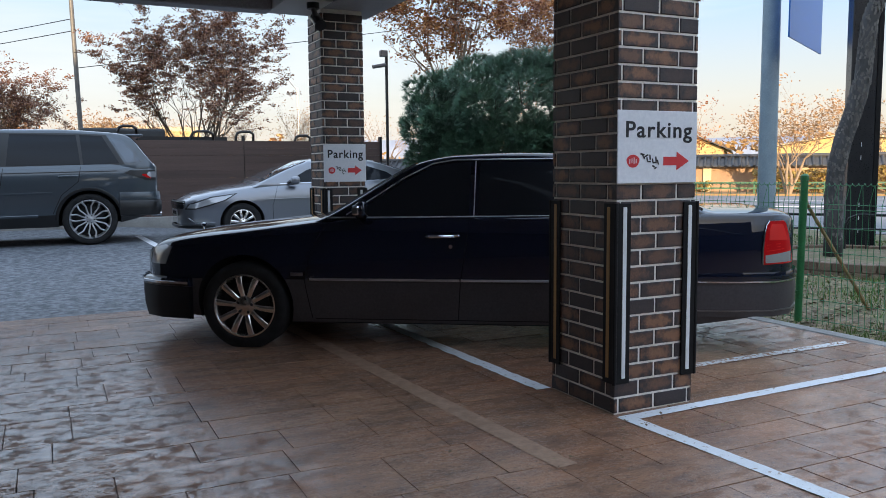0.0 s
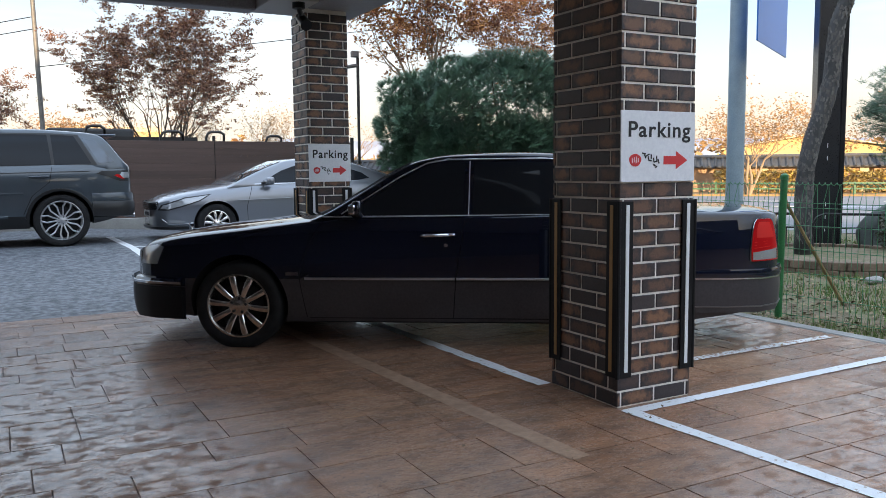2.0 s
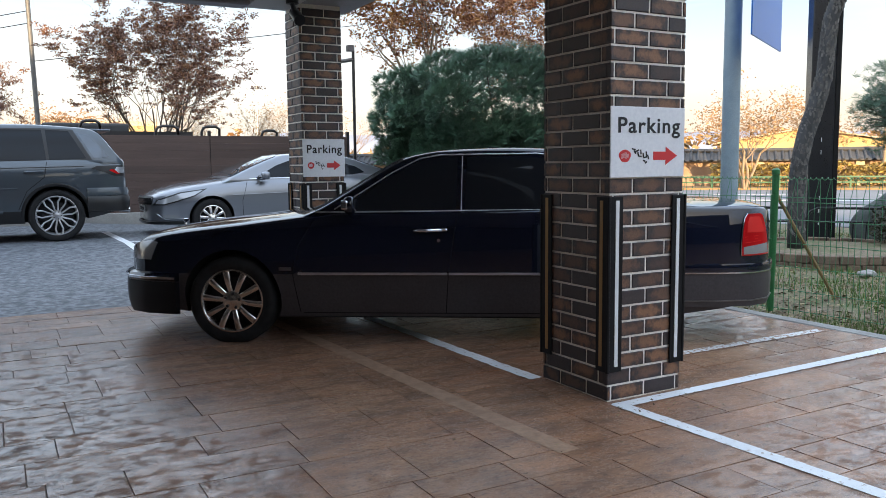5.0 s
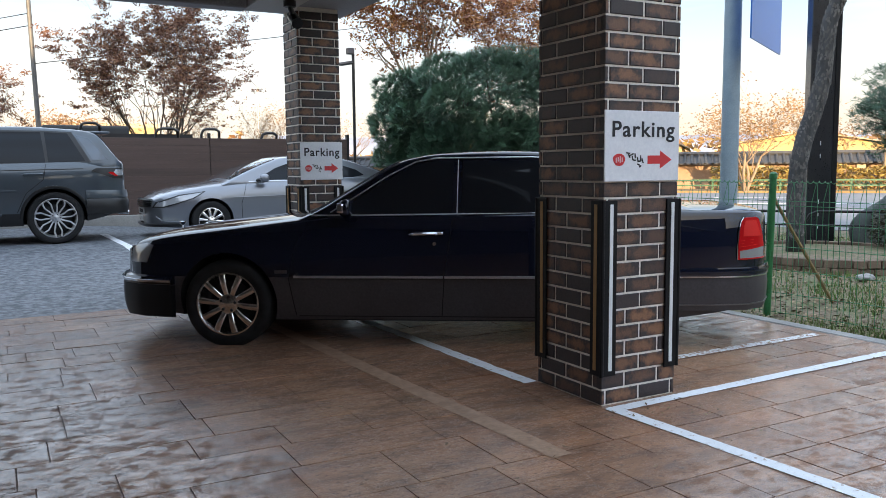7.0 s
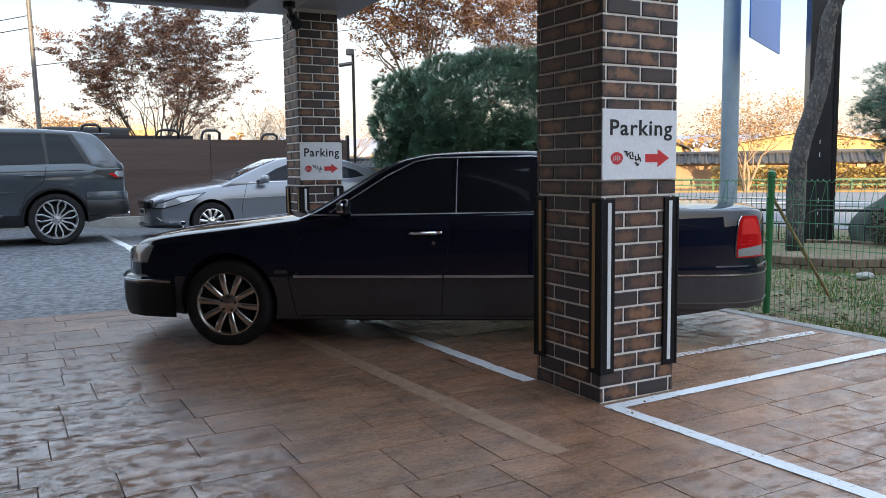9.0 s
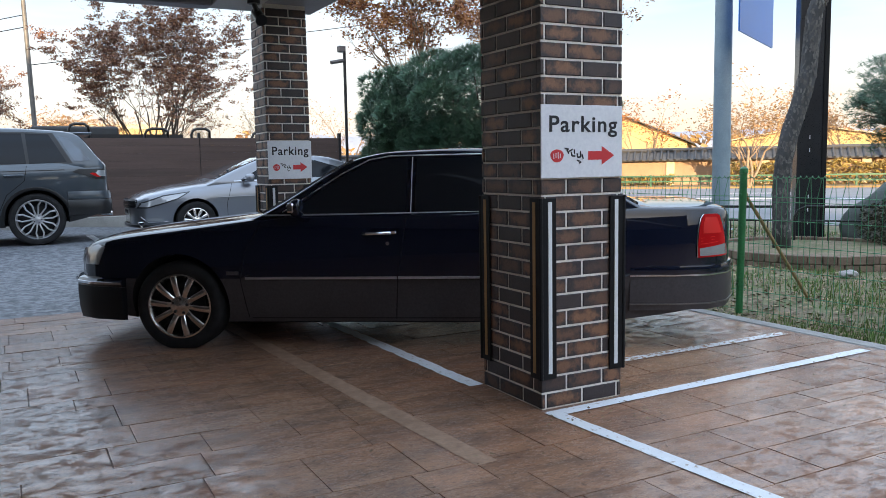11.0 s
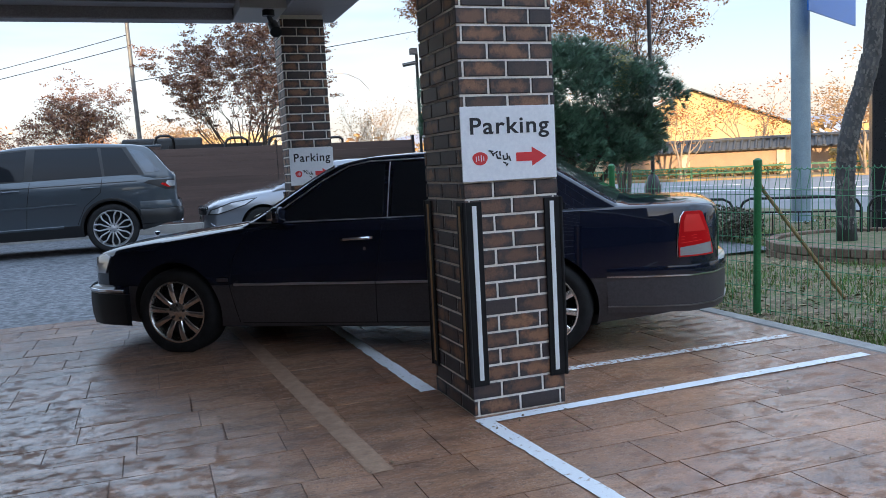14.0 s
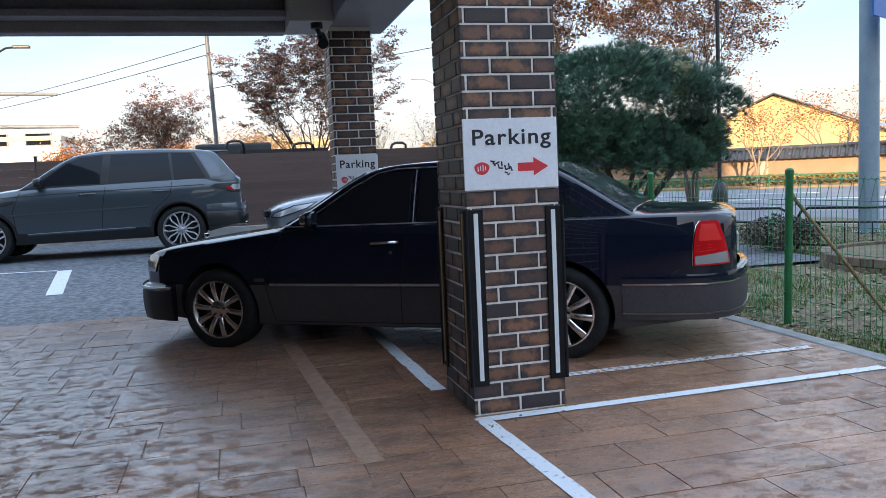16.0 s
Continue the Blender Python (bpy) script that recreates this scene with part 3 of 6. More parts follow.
M_RIM = plain("polished_alloy", (0.80, 0.78, 0.76), 0.24, metal=1.0)
M_RIM_GREY = plain("machined_alloy", (0.48, 0.48, 0.50), 0.32, metal=0.7)
M_TAIL = plain("red_lamp_lens", (0.46, 0.008, 0.010), 0.3, spec=0.06)
M_TAIL_BRIGHT = plain("bright_red_lens", (0.66, 0.035, 0.03), 0.2, spec=0.3)
M_CLEAR = plain("clear_lamp_lens", (0.36, 0.37, 0.39), 0.12, metal=0.35, coat=0.6)
M_BUMPER = plain("dark_bumper_plastic", (0.009, 0.009, 0.011), 0.5, spec=0.15)
M_GAP = plain("shut_line", (0.002, 0.002, 0.002), 0.9)
M_BLACKTRIM = plain("black_trim", (0.010, 0.010, 0.011), 0.35)
M_PLATE_W = plain("number_plate", (0.6, 0.6, 0.58), 0.4)


def smooth_curve(points):
    """A function through control points (x, value), monotone between them."""
    xs = np.array([p[0] for p in points], float)
    ys = np.array([p[1] for p in points], float)
    h = np.diff(xs)
    s = np.diff(ys) / h
    m = np.zeros(len(xs))
    m[0], m[-1] = s[0], s[-1]
    for i in range(1, len(xs) - 1):
        m[i] = 0 if s[i - 1] * s[i] <= 0 else (h[i - 1] + h[i]) / (h[i - 1] / s[i - 1] + h[i] / s[i]) if (s[i - 1] and s[i]) else 0

    def f(x):
        x = min(max(x, xs[0]), xs[-1])
        i = min(int(np.searchsorted(xs, x, "right")) - 1, len(xs) - 2)
        t = (x - xs[i]) / h[i]
        return float((2 * t**3 - 3 * t**2 + 1) * ys[i] + (t**3 - 2 * t**2 + t) * h[i] * m[i] + (-2 * t**3 + 3 * t**2) * ys[i + 1] + (t**3 - t**2) * h[i] * m[i + 1])
    return f


class Car:
    """Outlines of a car: x from its nose to its tail, y outward from the middle, z up."""

    def __init__(self, length, half, bottom, shoulder, crown, side, belt_half, tumble, roof, belt):
        self.length = length
        self.half = smooth_curve(half)          # half width in plan
        self.bottom = smooth_curve(bottom)      # lower edge
        self.shoulder = smooth_curve(shoulder)  # upper edge of the side
        self.crown = crown                      # rise of hood and boot over the shoulder
        self.side = smooth_curve(side)          # width factor by height 0..1
        self.belt_half, self.tumble = belt_half, tumble
        self.roof = smooth_curve(roof)          # roof line along the middle
        self.roof_x = (roof[0][0], roof[-1][0])
        self.belt = belt

    def side_y(self, x, z):
        b, t = self.bottom(x), self.shoulder(x)
        return self.half(x) * self.side(clamp01((z - b) / (t - b)))

    def cabin_y(self, x, z):
        return min(self.belt_half, self.half(x) - 0.02) - self.tumble * (z - self.belt) - 0.10 * clamp01((z - self.belt - 0.25) / 0.4) ** 2

    def lower_shell(self, split=None, levels=10, stations=90):
        bm = bmesh.new()
        rings = []
        for i in range(stations + 1):
            u = i / stations
            x = self.length * (u - 0.055 * math.sin(2 * math.pi * u))
            b, t = self.bottom(x), self.shoulder(x)
            zs = [b + (t - b) * k / levels for k in range(levels + 1)]
            if split and b < split < t:
                k = min(range(1, levels), key=lambda q: abs(zs[q] - split))
                zs[k] = split
            pts = [(0.0, b), (self.half(x) * self.side(0) * 0.6, b)]
            pts += [(self.side_y(x, z), z) for z in zs]
            w = self.side_y(x, t)
            c = self.crown(x)
            pts += [(w - 0.018, t + 0.012), (w * 0.93, t + 0.012 + c * 0.25), (w * 0.8, t + 0.012 + c * 0.55), (w * 0.55, t + 0.012 + c * 0.85), (0.0, t + 0.012 + c)]
            full = [(-y, z) for y, z in pts] + [(y, z) for y, z in pts[::-1][1:-1]]
            rings.append([bm.verts.new((x, y, z)) for y, z in full])
        n = len(rings[0])
        for a, b2 in zip(rings, rings[1:]):
            for k in range(n):
                bm.faces.new((a[k], a[(k + 1) % n], b2[(k + 1) % n], b2[k]))
        bm.faces.new(rings[0])
        bm.faces.new(rings[-1][::-1])
        bmesh.ops.recalc_face_normals(bm, faces=bm.faces)
        if split:
            for f in bm.faces:
                c = f.calc_center_median()
                if c.z < split and abs(f.normal.z) < 0.75 or c.z < 0.3:
                    f.material_index = 1
        return bm

    def cabin(self, stations=60, levels=8):
        bm = bmesh.new()
        x0, x1 = self.roof_x
        rings = []
        for i in range(stations + 1):
            x = x0 + (x1 - x0) * i / stations
            zr = self.roof(x)
            zb = self.belt - 0.06
            rail = max(zb + 0.005, zr - 0.035)
            pts = [(0.0, zb)]
            for k in range(levels + 1):
                z = zb + (rail - zb) * k / levels
                pts.append((self.cabin_y(x, max(z, self.belt)), z))
            w = pts[-1][0]
            pts += [(w - 0.02, rail + 0.016), (w - 0.07, rail + 0.027), (w * 0.6, zr), (0.0, zr + 0.012)]
            full = [(-y, z) for y, z in pts] + [(y, z) for y, z in pts[::-1][1:-1]]
            rings.append([bm.verts.new((x, y, z)) for y, z in full])
        n = len(rings[0])
        for a, b2 in zip(rings, rings[1:]):
            for k in range(n):
                bm.faces.new((a[k], a[(k + 1) % n], b2[(k + 1) % n], b2[k]))
        bm.faces.new(rings[0])
        bm.faces.new(rings[-1][::-1])
        bmesh.ops.recalc_face_normals(bm, faces=bm.faces)
        return bm

    def patch(self, outline, surface, out=0.004, thick=0.012, cuts=14):
        """A panel with the outline (x, z), laid on the near side's surface, proud by out."""
        bm = bmesh.new()
        vs = [bm.verts.new((x, 0, z)) for x, z in outline]
        bm.faces.new(vs)
        xs = [p[0] for p in outline]
        for k in range(1, cuts):
            x = min(xs) + (max(xs) - min(xs)) * k / cuts
            bmesh.ops.bisect_plane(bm, geom=bm.verts[:] + bm.edges[:] + bm.faces[:], plane_co=(x, 0, 0), plane_no=(1, 0, 0))
        zs = [p[1] for p in outline]
        for k in range(1, 5):
            z = min(zs) + (max(zs) - min(zs)) * k / 5
            bmesh.ops.bisect_plane(bm, geom=bm.verts[:] + bm.edges[:] + bm.faces[:], plane_co=(0, 0, z), plane_no=(0, 0, 1))
        r = bmesh.ops.extrude_face_region(bm, geom=bm.faces[:])
        moved = {v for v in r["geom"] if isinstance(v, bmesh.types.BMVert)}
        for v in bm.verts:
            y = surface(v.co.x, v.co.z)
            v.co.y = -(y + out) if v in moved else -(y + out - thick)
        bmesh.ops.recalc_face_normals(bm, faces=bm.faces)
        return bm

    def stripe(self, points, width, surface, out=0.006, thick=0.012):
        """A raised strip along points (x, z) on the near side."""
        bm = bmesh.new()
        dense = []
        for (xa, za), (xb, zb) in zip(points, points[1:]):
            n = max(1, int(math.hypot(xb - xa, zb - za) / 0.06))
            dense += [(xa + (xb - xa) * k / n, za + (zb - za) * k / n) for k in range(n)]
        dense.append(points[-1])
        prev = None
        for i, (x, z) in enumerate(dense):
            xa, za = dense[max(i - 1, 0)]
            xb, zb = dense[min(i + 1, len(dense) - 1)]
            d = math.hypot(xb - xa, zb - za) or 1
            nx, nz = -(zb - za) / d * width / 2, (xb - xa) / d * width / 2
            row = []
            for s, o in ((1, out - thick), (1, out * 0.7), (0.6, out), (-0.6, out), (-1, out * 0.7), (-1, out - thick)):
                px, pz = x + nx * s, z + nz * s
                row.append(bm.verts.new((px, -(surface(px, pz) + o), pz)))
            if prev:
                for k in range(6):
                    bm.faces.new((prev[k], prev[(k + 1) % 6], row[(k + 1) % 6], row[k]))
            else:
                bm.faces.new(row)
            prev = row
        bm.faces.new(prev[::-1])
        bmesh.ops.recalc_face_normals(bm, faces=bm.faces)
        return bm

    def screen(self, x0, x1, inset=0.07, out=0.006):
        """Front or rear glass on the sloping end of the cabin."""
        bm = bmesh.new()
        rows = []
        n = 10
        for i in range(n + 1):
            x = x0 + (x1 - x0) * i / n
            zr = self.roof(x)
            w = self.cabin_y(x, max(zr - 0.035, self.belt)) - inset
            rows.append([bm.verts.new((x, w * k / 4, zr + out + 0.012 * (1 - (k / 4) ** 2))) for k in range(-4, 5)])
        for a, b in zip(rows, rows[1:]):
            for k in range(8):
                bm.faces.new((a[k], b[k], b[k + 1], a[k + 1]))
        r = bmesh.ops.extrude_face_region(bm, geom=bm.faces[:])
        for v in r["geom"]:
            if isinstance(v, bmesh.types.BMVert):
                v.co.z -= 0.02
        bmesh.ops.recalc_face_normals(bm, faces=bm.faces)
        return bm


def carve(bm, cutters):
    """The mesh less the cylinders (x, y, z, radius, width) that lie along y."""
    me = bpy.data.meshes.new("shell")
    bm.to_mesh(me)
    bm.free()
    me.materials.append(M_GAP)
    me.materials.append(M_GAP)
    me.materials.append(M_WELL)
    ob = new("shell", me)
    made = []
    for x, y, z, r, w in cutters:
        cm = bpy.data.meshes.new("cut")
        cb = bmesh.new()
        bmesh.ops.create_cone(cb, cap_ends=True, segments=56, radius1=r, radius2=r, depth=w, matrix=pose(x, y, z, 90))
        for f in cb.faces:
            f.material_index = 2
        cb.to_mesh(cm)
        cb.free()
        for k in range(3):
            cm.materials.append(M_WELL)
        c = new("cut", cm)
        made.append(c)
        md = ob.modifiers.new("cut", "BOOLEAN")
        md.operation, md.object, md.solver = "DIFFERENCE", c, "EXACT"
    dg = bpy.context.evaluated_depsgraph_get()
    res = bpy.data.meshes.new_from_object(ob.evaluated_get(dg))
    out = bmesh.new()
    out.from_mesh(res)
    for o in made + [ob]:
        bpy.data.objects.remove(o)
    return out


def split_shell(bm, names, materials, parent):
    """One mesh for each material of the shell."""
    for i, (nm, mt) in enumerate(zip(names, materials)):
        b = bm.copy()
        bmesh.ops.delete(b, geom=[f for f in b.faces if f.material_index != i], context="FACES")
        for f in b.faces:
            f.material_index = 0
        if not b.faces:
            b.free()
            continue
        if nm != "wheel_arch":
            part(nm, b, mt, parent, smooth=True)
            continue
        mid = sum(v.co.x for v in b.verts) / len(b.verts)
        for back in (False, True):
            for near in (False, True):
                q = b.copy()
                bmesh.ops.delete(q, geom=[f for f in q.faces if (f.calc_center_median().x > mid) != back or (f.calc_center_median().y < 0) != near], context="FACES")
                part(nm, q, mt, parent, smooth=True)
        b.free()
    bm.free()


def spoke_mesh(r0, r1, w0, w1, y0, y1, thick=0.022):
    bm = bmesh.new()
    n = 6
    rows = []
    for i in range(n + 1):
        t = i / n
        r = r0 + (r1 - r0) * t
        w = w0 + (w1 - w0) * t
        y = y0 + (y1 - y0) * t - 0.012 * math.sin(math.pi * t)
        rows.append([bm.verts.new(p) for p in ((-w, y + 0.006, r), (-w * 0.6, y, r), (w * 0.6, y, r), (w, y + 0.006, r), (w * 0.8, y + thick, r), (-w * 0.8, y + thick, r))])
    for a, b in zip(rows, rows[1:]):
        for k in range(6):
            bm.faces.new((a[k], a[(k + 1) % 6], b[(k + 1) % 6], b[k]))
    bm.faces.new(rows[0])
    bm.faces.new(rows[-1][::-1])
    bmesh.ops.recalc_face_normals(bm, faces=bm.faces)
    return bm


def wheel(parent, x, z, y, radius, rim, style, width=0.22):
    """A wheel whose outer face looks to -y. style: 'ten' straight spokes or 'split' paired spokes."""
    w = base("wheel")
    w.parent = parent
    w.matrix_basis = pose(x, y, z, 0, 7 if style == "ten" else 20, 0)
    s = radius - rim
    part("tyre", lathe([(rim - 0.012, 0.01), (rim + 0.004, 0.0), (rim + s * 0.45, -0.012), (radius - 0.02, -0.004), (radius, 0.022), (radius, width - 0.02), (radius - 0.03, width), (rim - 0.012, width)], 56), M_TYRE, w, smooth=True)
    mt = M_RIM if style == "ten" else M_RIM_GREY
    part("rim", lathe([(rim, 0.008), (rim, -0.002), (rim - 0.010, -0.004), (rim - 0.020, 0.010), (rim - 0.026, 0.05), (rim - 0.032, width - 0.03)], 56), mt, w, smooth=True)
    part("brake_disc", lathe([(0.0, 0.085), (rim * 0.68, 0.085), (rim * 0.68, 0.1), (rim - 0.03, 0.13), (rim - 0.03, 0.14), (0, 0.14)], 40), M_WELL, w, smooth=True)
    if style == "ten":
        for k in range(10):
            sp = part("spoke", spoke_mesh(0.055, rim - 0.008, 0.017, 0.0235, 0.014, 0.004), mt, w, smooth=True)
            sp.matrix_basis = pose(0, 0, 0, 0, 36 * k + 18, 0)
    else:
        for k in range(7):
            for sgn in (-1, 1):
                ang = 360 / 7 * k
                pts = [(sgn * 0.012, 0.02, 0.06), (sgn * 0.030, 0.008, rim * 0.45), (sgn * 0.052, 0.006, rim * 0.68), (sgn * 0.036, 0.006, rim - 0.012)]
                sp = part("spoke", tube(pts, [0.013, 0.012, 0.012, 0.015], 6), mt, w, smooth=True)
                sp.matrix_basis = pose(0, 0, 0, 0, ang, 0)
    part("hub", lathe([(0.0, 0.0), (0.022, 0.0), (0.030, 0.006), (0.072, 0.010), (0.080, 0.03), (0.080, 0.08)], 32), mt, w, smooth=True)
    for k in range(5):
        nut = part("wheel_nut", tube([(0, 0.016, 0.054), (0, 0.002, 0.054)], 0.0115 if style == "ten" else 0.009, 6), M_BLACKTRIM, w)
        nut.matrix_basis = pose(0, 0, 0, 0, 72 * k, 0)
    return w


def mirror_copy_side(parent, name, bm, material, label="", both=True, smooth=True):
    """The part on the near side, and its twin on the far side."""
    if both:
        b2 = bm.copy()
        for v in b2.verts:
            v.co.y = -v.co.y
        bmesh.ops.reverse_faces(b2, faces=b2.faces[:])
        part(name, b2, material, parent, label, smooth)
    return part(name, bm, material, parent, label, smooth)


def sweep_bumper(plan, profile):
    """A wrap-round bumper: plan points (x, y) on one half, profile (out, z)."""
    pts = [(x, -y) for x, y in plan] + [(x, y) for x, y in plan[::-1]]
    bm = bmesh.new()
    rows = []
    for i, (x, y) in enumerate(pts):
        a, b = pts[max(i - 1, 0)], pts[min(i + 1, len(pts) - 1)]
        d = Vector((b[0] - a[0], b[1] - a[1])).normalized()
        nrm = Vector((-d.y, d.x))
        rows.append([bm.verts.new((x + nrm.x * o, y + nrm.y * o, z)) for o, z in profile])
    n = len(profile)
    for a, b in zip(rows, rows[1:]):
        for k in range(n):
            bm.faces.new((a[k], a[(k + 1) % n], b[(k + 1) % n], b[k]))
    bm.faces.new(rows[0])
    bm.faces.new(rows[-1][::-1])
    bmesh.ops.recalc_face_normals(bm, faces=bm.faces)
    return bm


def mirror_pod(parent, x, y, z, size, material, name="wing_mirror"):
    sx, sy, sz = size
    bm = bmesh.new()
    bmesh.ops.create_uvsphere(bm, u_segments=20, v_segments=12, radius=1.0)
    for v in bm.verts:
        p = v.co
        p.x, p.y, p.z = [math.copysign(abs(c) ** 0.7, c) for c in p]
        v.co = (p.x * sx * (0.6 if p.x < 0 else 0.45), p.y * sy, p.z * sz)
    m = part(name, bm, material, parent, smooth="all")
    m.matrix_basis = pose(x, y, z)
    return m


# -- the black sedan --
def black_sedan(m):
    root = tagged(base("sedan", m), "black saloon car with grey lower panels and tinted windows", "car", "parked cars")
    c = Car(4.78,
            half=[(0, .52), (.06, .64), (.18, .76), (.4, .845), (.7, .885), (1.1, .90), (3.7, .90), (4.15, .888), (4.42, .868), (4.56, .835), (4.66, .78), (4.73, .70), (4.78, .56)],
            bottom=[(0, .27), (.5, .22), (.8, .19), (3.8, .19), (4.3, .24), (4.78, .33)],
            shoulder=[(0, .60), (.06, .66), (.2, .735), (.5, .785), (.95, .835), (1.55, .905), (1.75, .925), (3.6, .945), (4.25, .95), (4.6, .948), (4.72, .935), (4.78, .90)],
            crown=lambda x: 0.05 if x < 4.2 else 0.03,
            side=[(0, .93), (.15, .965), (.45, 1.0), (.7, .998), (.9, .985), (1, .962)],
            belt_half=.835, tumble=.30,
            roof=[(1.42, .93), (1.55, .985), (2.05, 1.28), (2.22, 1.352), (2.45, 1.388), (2.9, 1.40), (3.3, 1.385), (3.52, 1.34), (4.12, 1.0), (4.2, .955)], belt=.935)
    cut = []
    for x in (.90, 3.64):
        for s in (-1, 1):
            cut.append((x, s * .82, .315, .365, .5))
    shell = carve(c.lower_shell(split=.505), cut)
    split_shell(shell, ("body", "lower_panel", "wheel_arch"), (M_LIMO, M_LIMO_LOW, M_WELL), root)
    part("cabin", c.cabin(), M_LIMO, root, smooth=True)
    part("windscreen", c.screen(1.50, 2.14), M_GLASS_PALE, root, smooth=True)
    part("rear_window", c.screen(3.56, 4.13), M_GLASS_PALE, root, smooth=True)
    cy, sy = c.cabin_y, c.side_y
    front_win = [(1.70, .952), (1.76, 1.0), (2.09, 1.205), (2.27, 1.30), (2.40, 1.322), (2.545, 1.328), (2.535, .952)]
    rear_win = [(2.60, .952), (2.61, 1.328), (3.05, 1.325), (3.28, 1.31), (3.42, 1.25), (3.50, .965)]
    quarter = [(3.55, .97), (3.48, 1.22), (3.60, 1.17), (3.80, 1.0), (3.80, .97)]
    for w in (front_win, rear_win, quarter):
        mirror_copy_side(root, "side_window", c.patch(w, cy, 0.004), M_GLASS, smooth=True)
    # bright frames and shut lines
    mirror_copy_side(root, "window_trim", c.stripe([(1.52, .945), (1.70, .945), (3.85, .958)], .011, cy, .010), M_SATIN)
    mirror_copy_side(root, "roof_trim", c.stripe([(1.66, .965), (2.08, 1.228), (2.27, 1.322), (2.42, 1.347), (3.1, 1.350), (3.3, 1.335), (3.46, 1.265)], .009, cy, .008), M_SATIN)
    mirror_copy_side(root, "pillar_trim", c.stripe([(2.572, .955), (2.578, 1.335)], .007, cy, .009), M_SATIN)
    mirror_copy_side(root, "side_moulding", c.stripe([(1.40, .508), (2.475, .508)], .018, sy, .016), M_SATIN)
    mirror_copy_side(root, "side_moulding", c.stripe([(2.485, .508), (3.27, .508)], .018, sy, .016), M_SATIN)
    for line in ([(1.40, .22), (1.36, .50), (1.40, .70), (1.52, .90)], [(2.46, .21), (2.482, .50), (2.545, .92)], [(3.18, .22), (3.30, .50), (3.36, .62), (3.46, .90)], [(1.42, .215), (3.25, .215)]):
        mirror_copy_side(root, "shut_line", c.stripe(line, .007, sy, .0012, .008), M_GAP)
    mirror_copy_side(root, "side_lamp", c.patch([(1.26, .53), (1.35, .53), (1.35, .555), (1.26, .555)], sy, .006), M_DULLCHROME)
    for hx in (2.24, 3.2):
        for s in (-1, 1):
            yy = sy(hx + .1, .815)
            bm = tube([(hx, s * (yy + .004), .812), (hx + .03, s * (yy + .030), .815), (hx + .19, s * (yy + .030), .820), (hx + .23, s * (yy + .004), .820)], [.010, .013, .013, .012], 8)
            part("door_handle", bm, M_CHROME, root, "chrome door handle", smooth=True)
    for s in (-1, 1):
        part("key_lock", tube([(2.415, s * (sy(2.415, .745)), .745), (2.415, s * (sy(2.415, .745) + .006), .745)], .013, 14), M_CHROME, root)
        mirror_pod(root, 1.80, s * .93, 1.0, (.085, .085, .062), M_LIMO)
        part("mirror_stalk", tube([(1.76, s * .80, .955), (1.79, s * .89, .975)], .02, 8), M_LIMO, root)
        part("mirror_cap", box(1.742, 1.80, s * .955 - .062, s * .955 + .062, .965, 1.04, .018, 2), M_CHROME, root, "chrome mirror cap")
    # lamps
    mirror_copy_side(root, "headlamp", c.patch([(.03, .60), (.02, .665), (.12, .715), (.27, .745), (.33, .73), (.27, .60)], sy, .010, .02), M_CLEAR, "clear headlamp")
    mirror_copy_side(root, "tail_lamp", c.patch([(4.515, .628), (4.513, .72), (4.522, .82), (4.536, .885), (4.552, .912), (4.566, .918), (4.655, .918), (4.672, .905), (4.705, .80), (4.735, .66), (4.736, .632)], sy, .010, .02, 30), M_TAIL, "red tail lamp")
    mirror_copy_side(root, "reversing_lamp", c.patch([(4.525, .638), (4.524, .690), (4.720, .714), (4.729, .642)], sy, .0125, .02), M_CLEAR, "clear reversing lamp")
    # highlight on the upper lamp, laid on as a lighter red patch
    mirror_copy_side(root, "lens_highlight", c.patch([(4.548, .79), (4.553, .86), (4.566, .898), (4.648, .898), (4.663, .86), (4.688, .79)], sy, .0118, .02), M_TAIL_BRIGHT, "painted highlight on the upper red lens")
    for k in range(3):
        mirror_copy_side(root, "lens_rib", c.stripe([(4.532, .718 + .020 * k), (4.712 - .004 * k, .736 + .018 * k)], .005, sy, .0125, .01), M_TAIL_BRIGHT)
        mirror_copy_side(root, "lens_rib", c.stripe([(4.532, .650 + .014 * k), (4.715, .656 + .019 * k)], .003, sy, .0138, .01), M_DULLCHROME)
    mirror_copy_side(root, "lamp_surround", c.stripe([(4.508, .63), (4.506, .72), (4.515, .82), (4.530, .89), (4.552, .920)], .007, sy, .012), M_CHROME)
    plan_f = [(.80, .862), (.5, .862), (.25, .80), (.1, .70), (.0, .53), (-.045, .3), (-.06, .1)]
    part("front_bumper", sweep_bumper(plan_f[1:], [(.0, .20), (.03, .205), (.045, .28), (.05, .38), (.045, .445), (.0, .44)]), M_BUMPER, root, smooth=True)
    part("bumper_cap", sweep_bumper(plan_f[1:], [(.0, .445), (.046, .448), (.052, .475), (.035, .50), (.0, .51)]), M_LIMO, root, smooth=True)
    part("bumper_trim", sweep_bumper(plan_f[1:], [(.048, .462), (.058, .464), (.058, .480), (.046, .482)]), M_CHROME, root, "chrome bumper strip", smooth=True)
    plan_r = [(4.06, .868), (4.35, .862), (4.58, .82), (4.72, .70), (4.80, .5), (4.83, .25), (4.84, .05)]
    plan_r = [(x, -y) for x, y in plan_r]
    part("rear_bumper", sweep_bumper(plan_r, [(-.02, .27), (.008, .275), (.018, .34), (.022, .44), (.016, .505), (-.02, .50)]), M_LIMO_LOW, root, smooth=True)
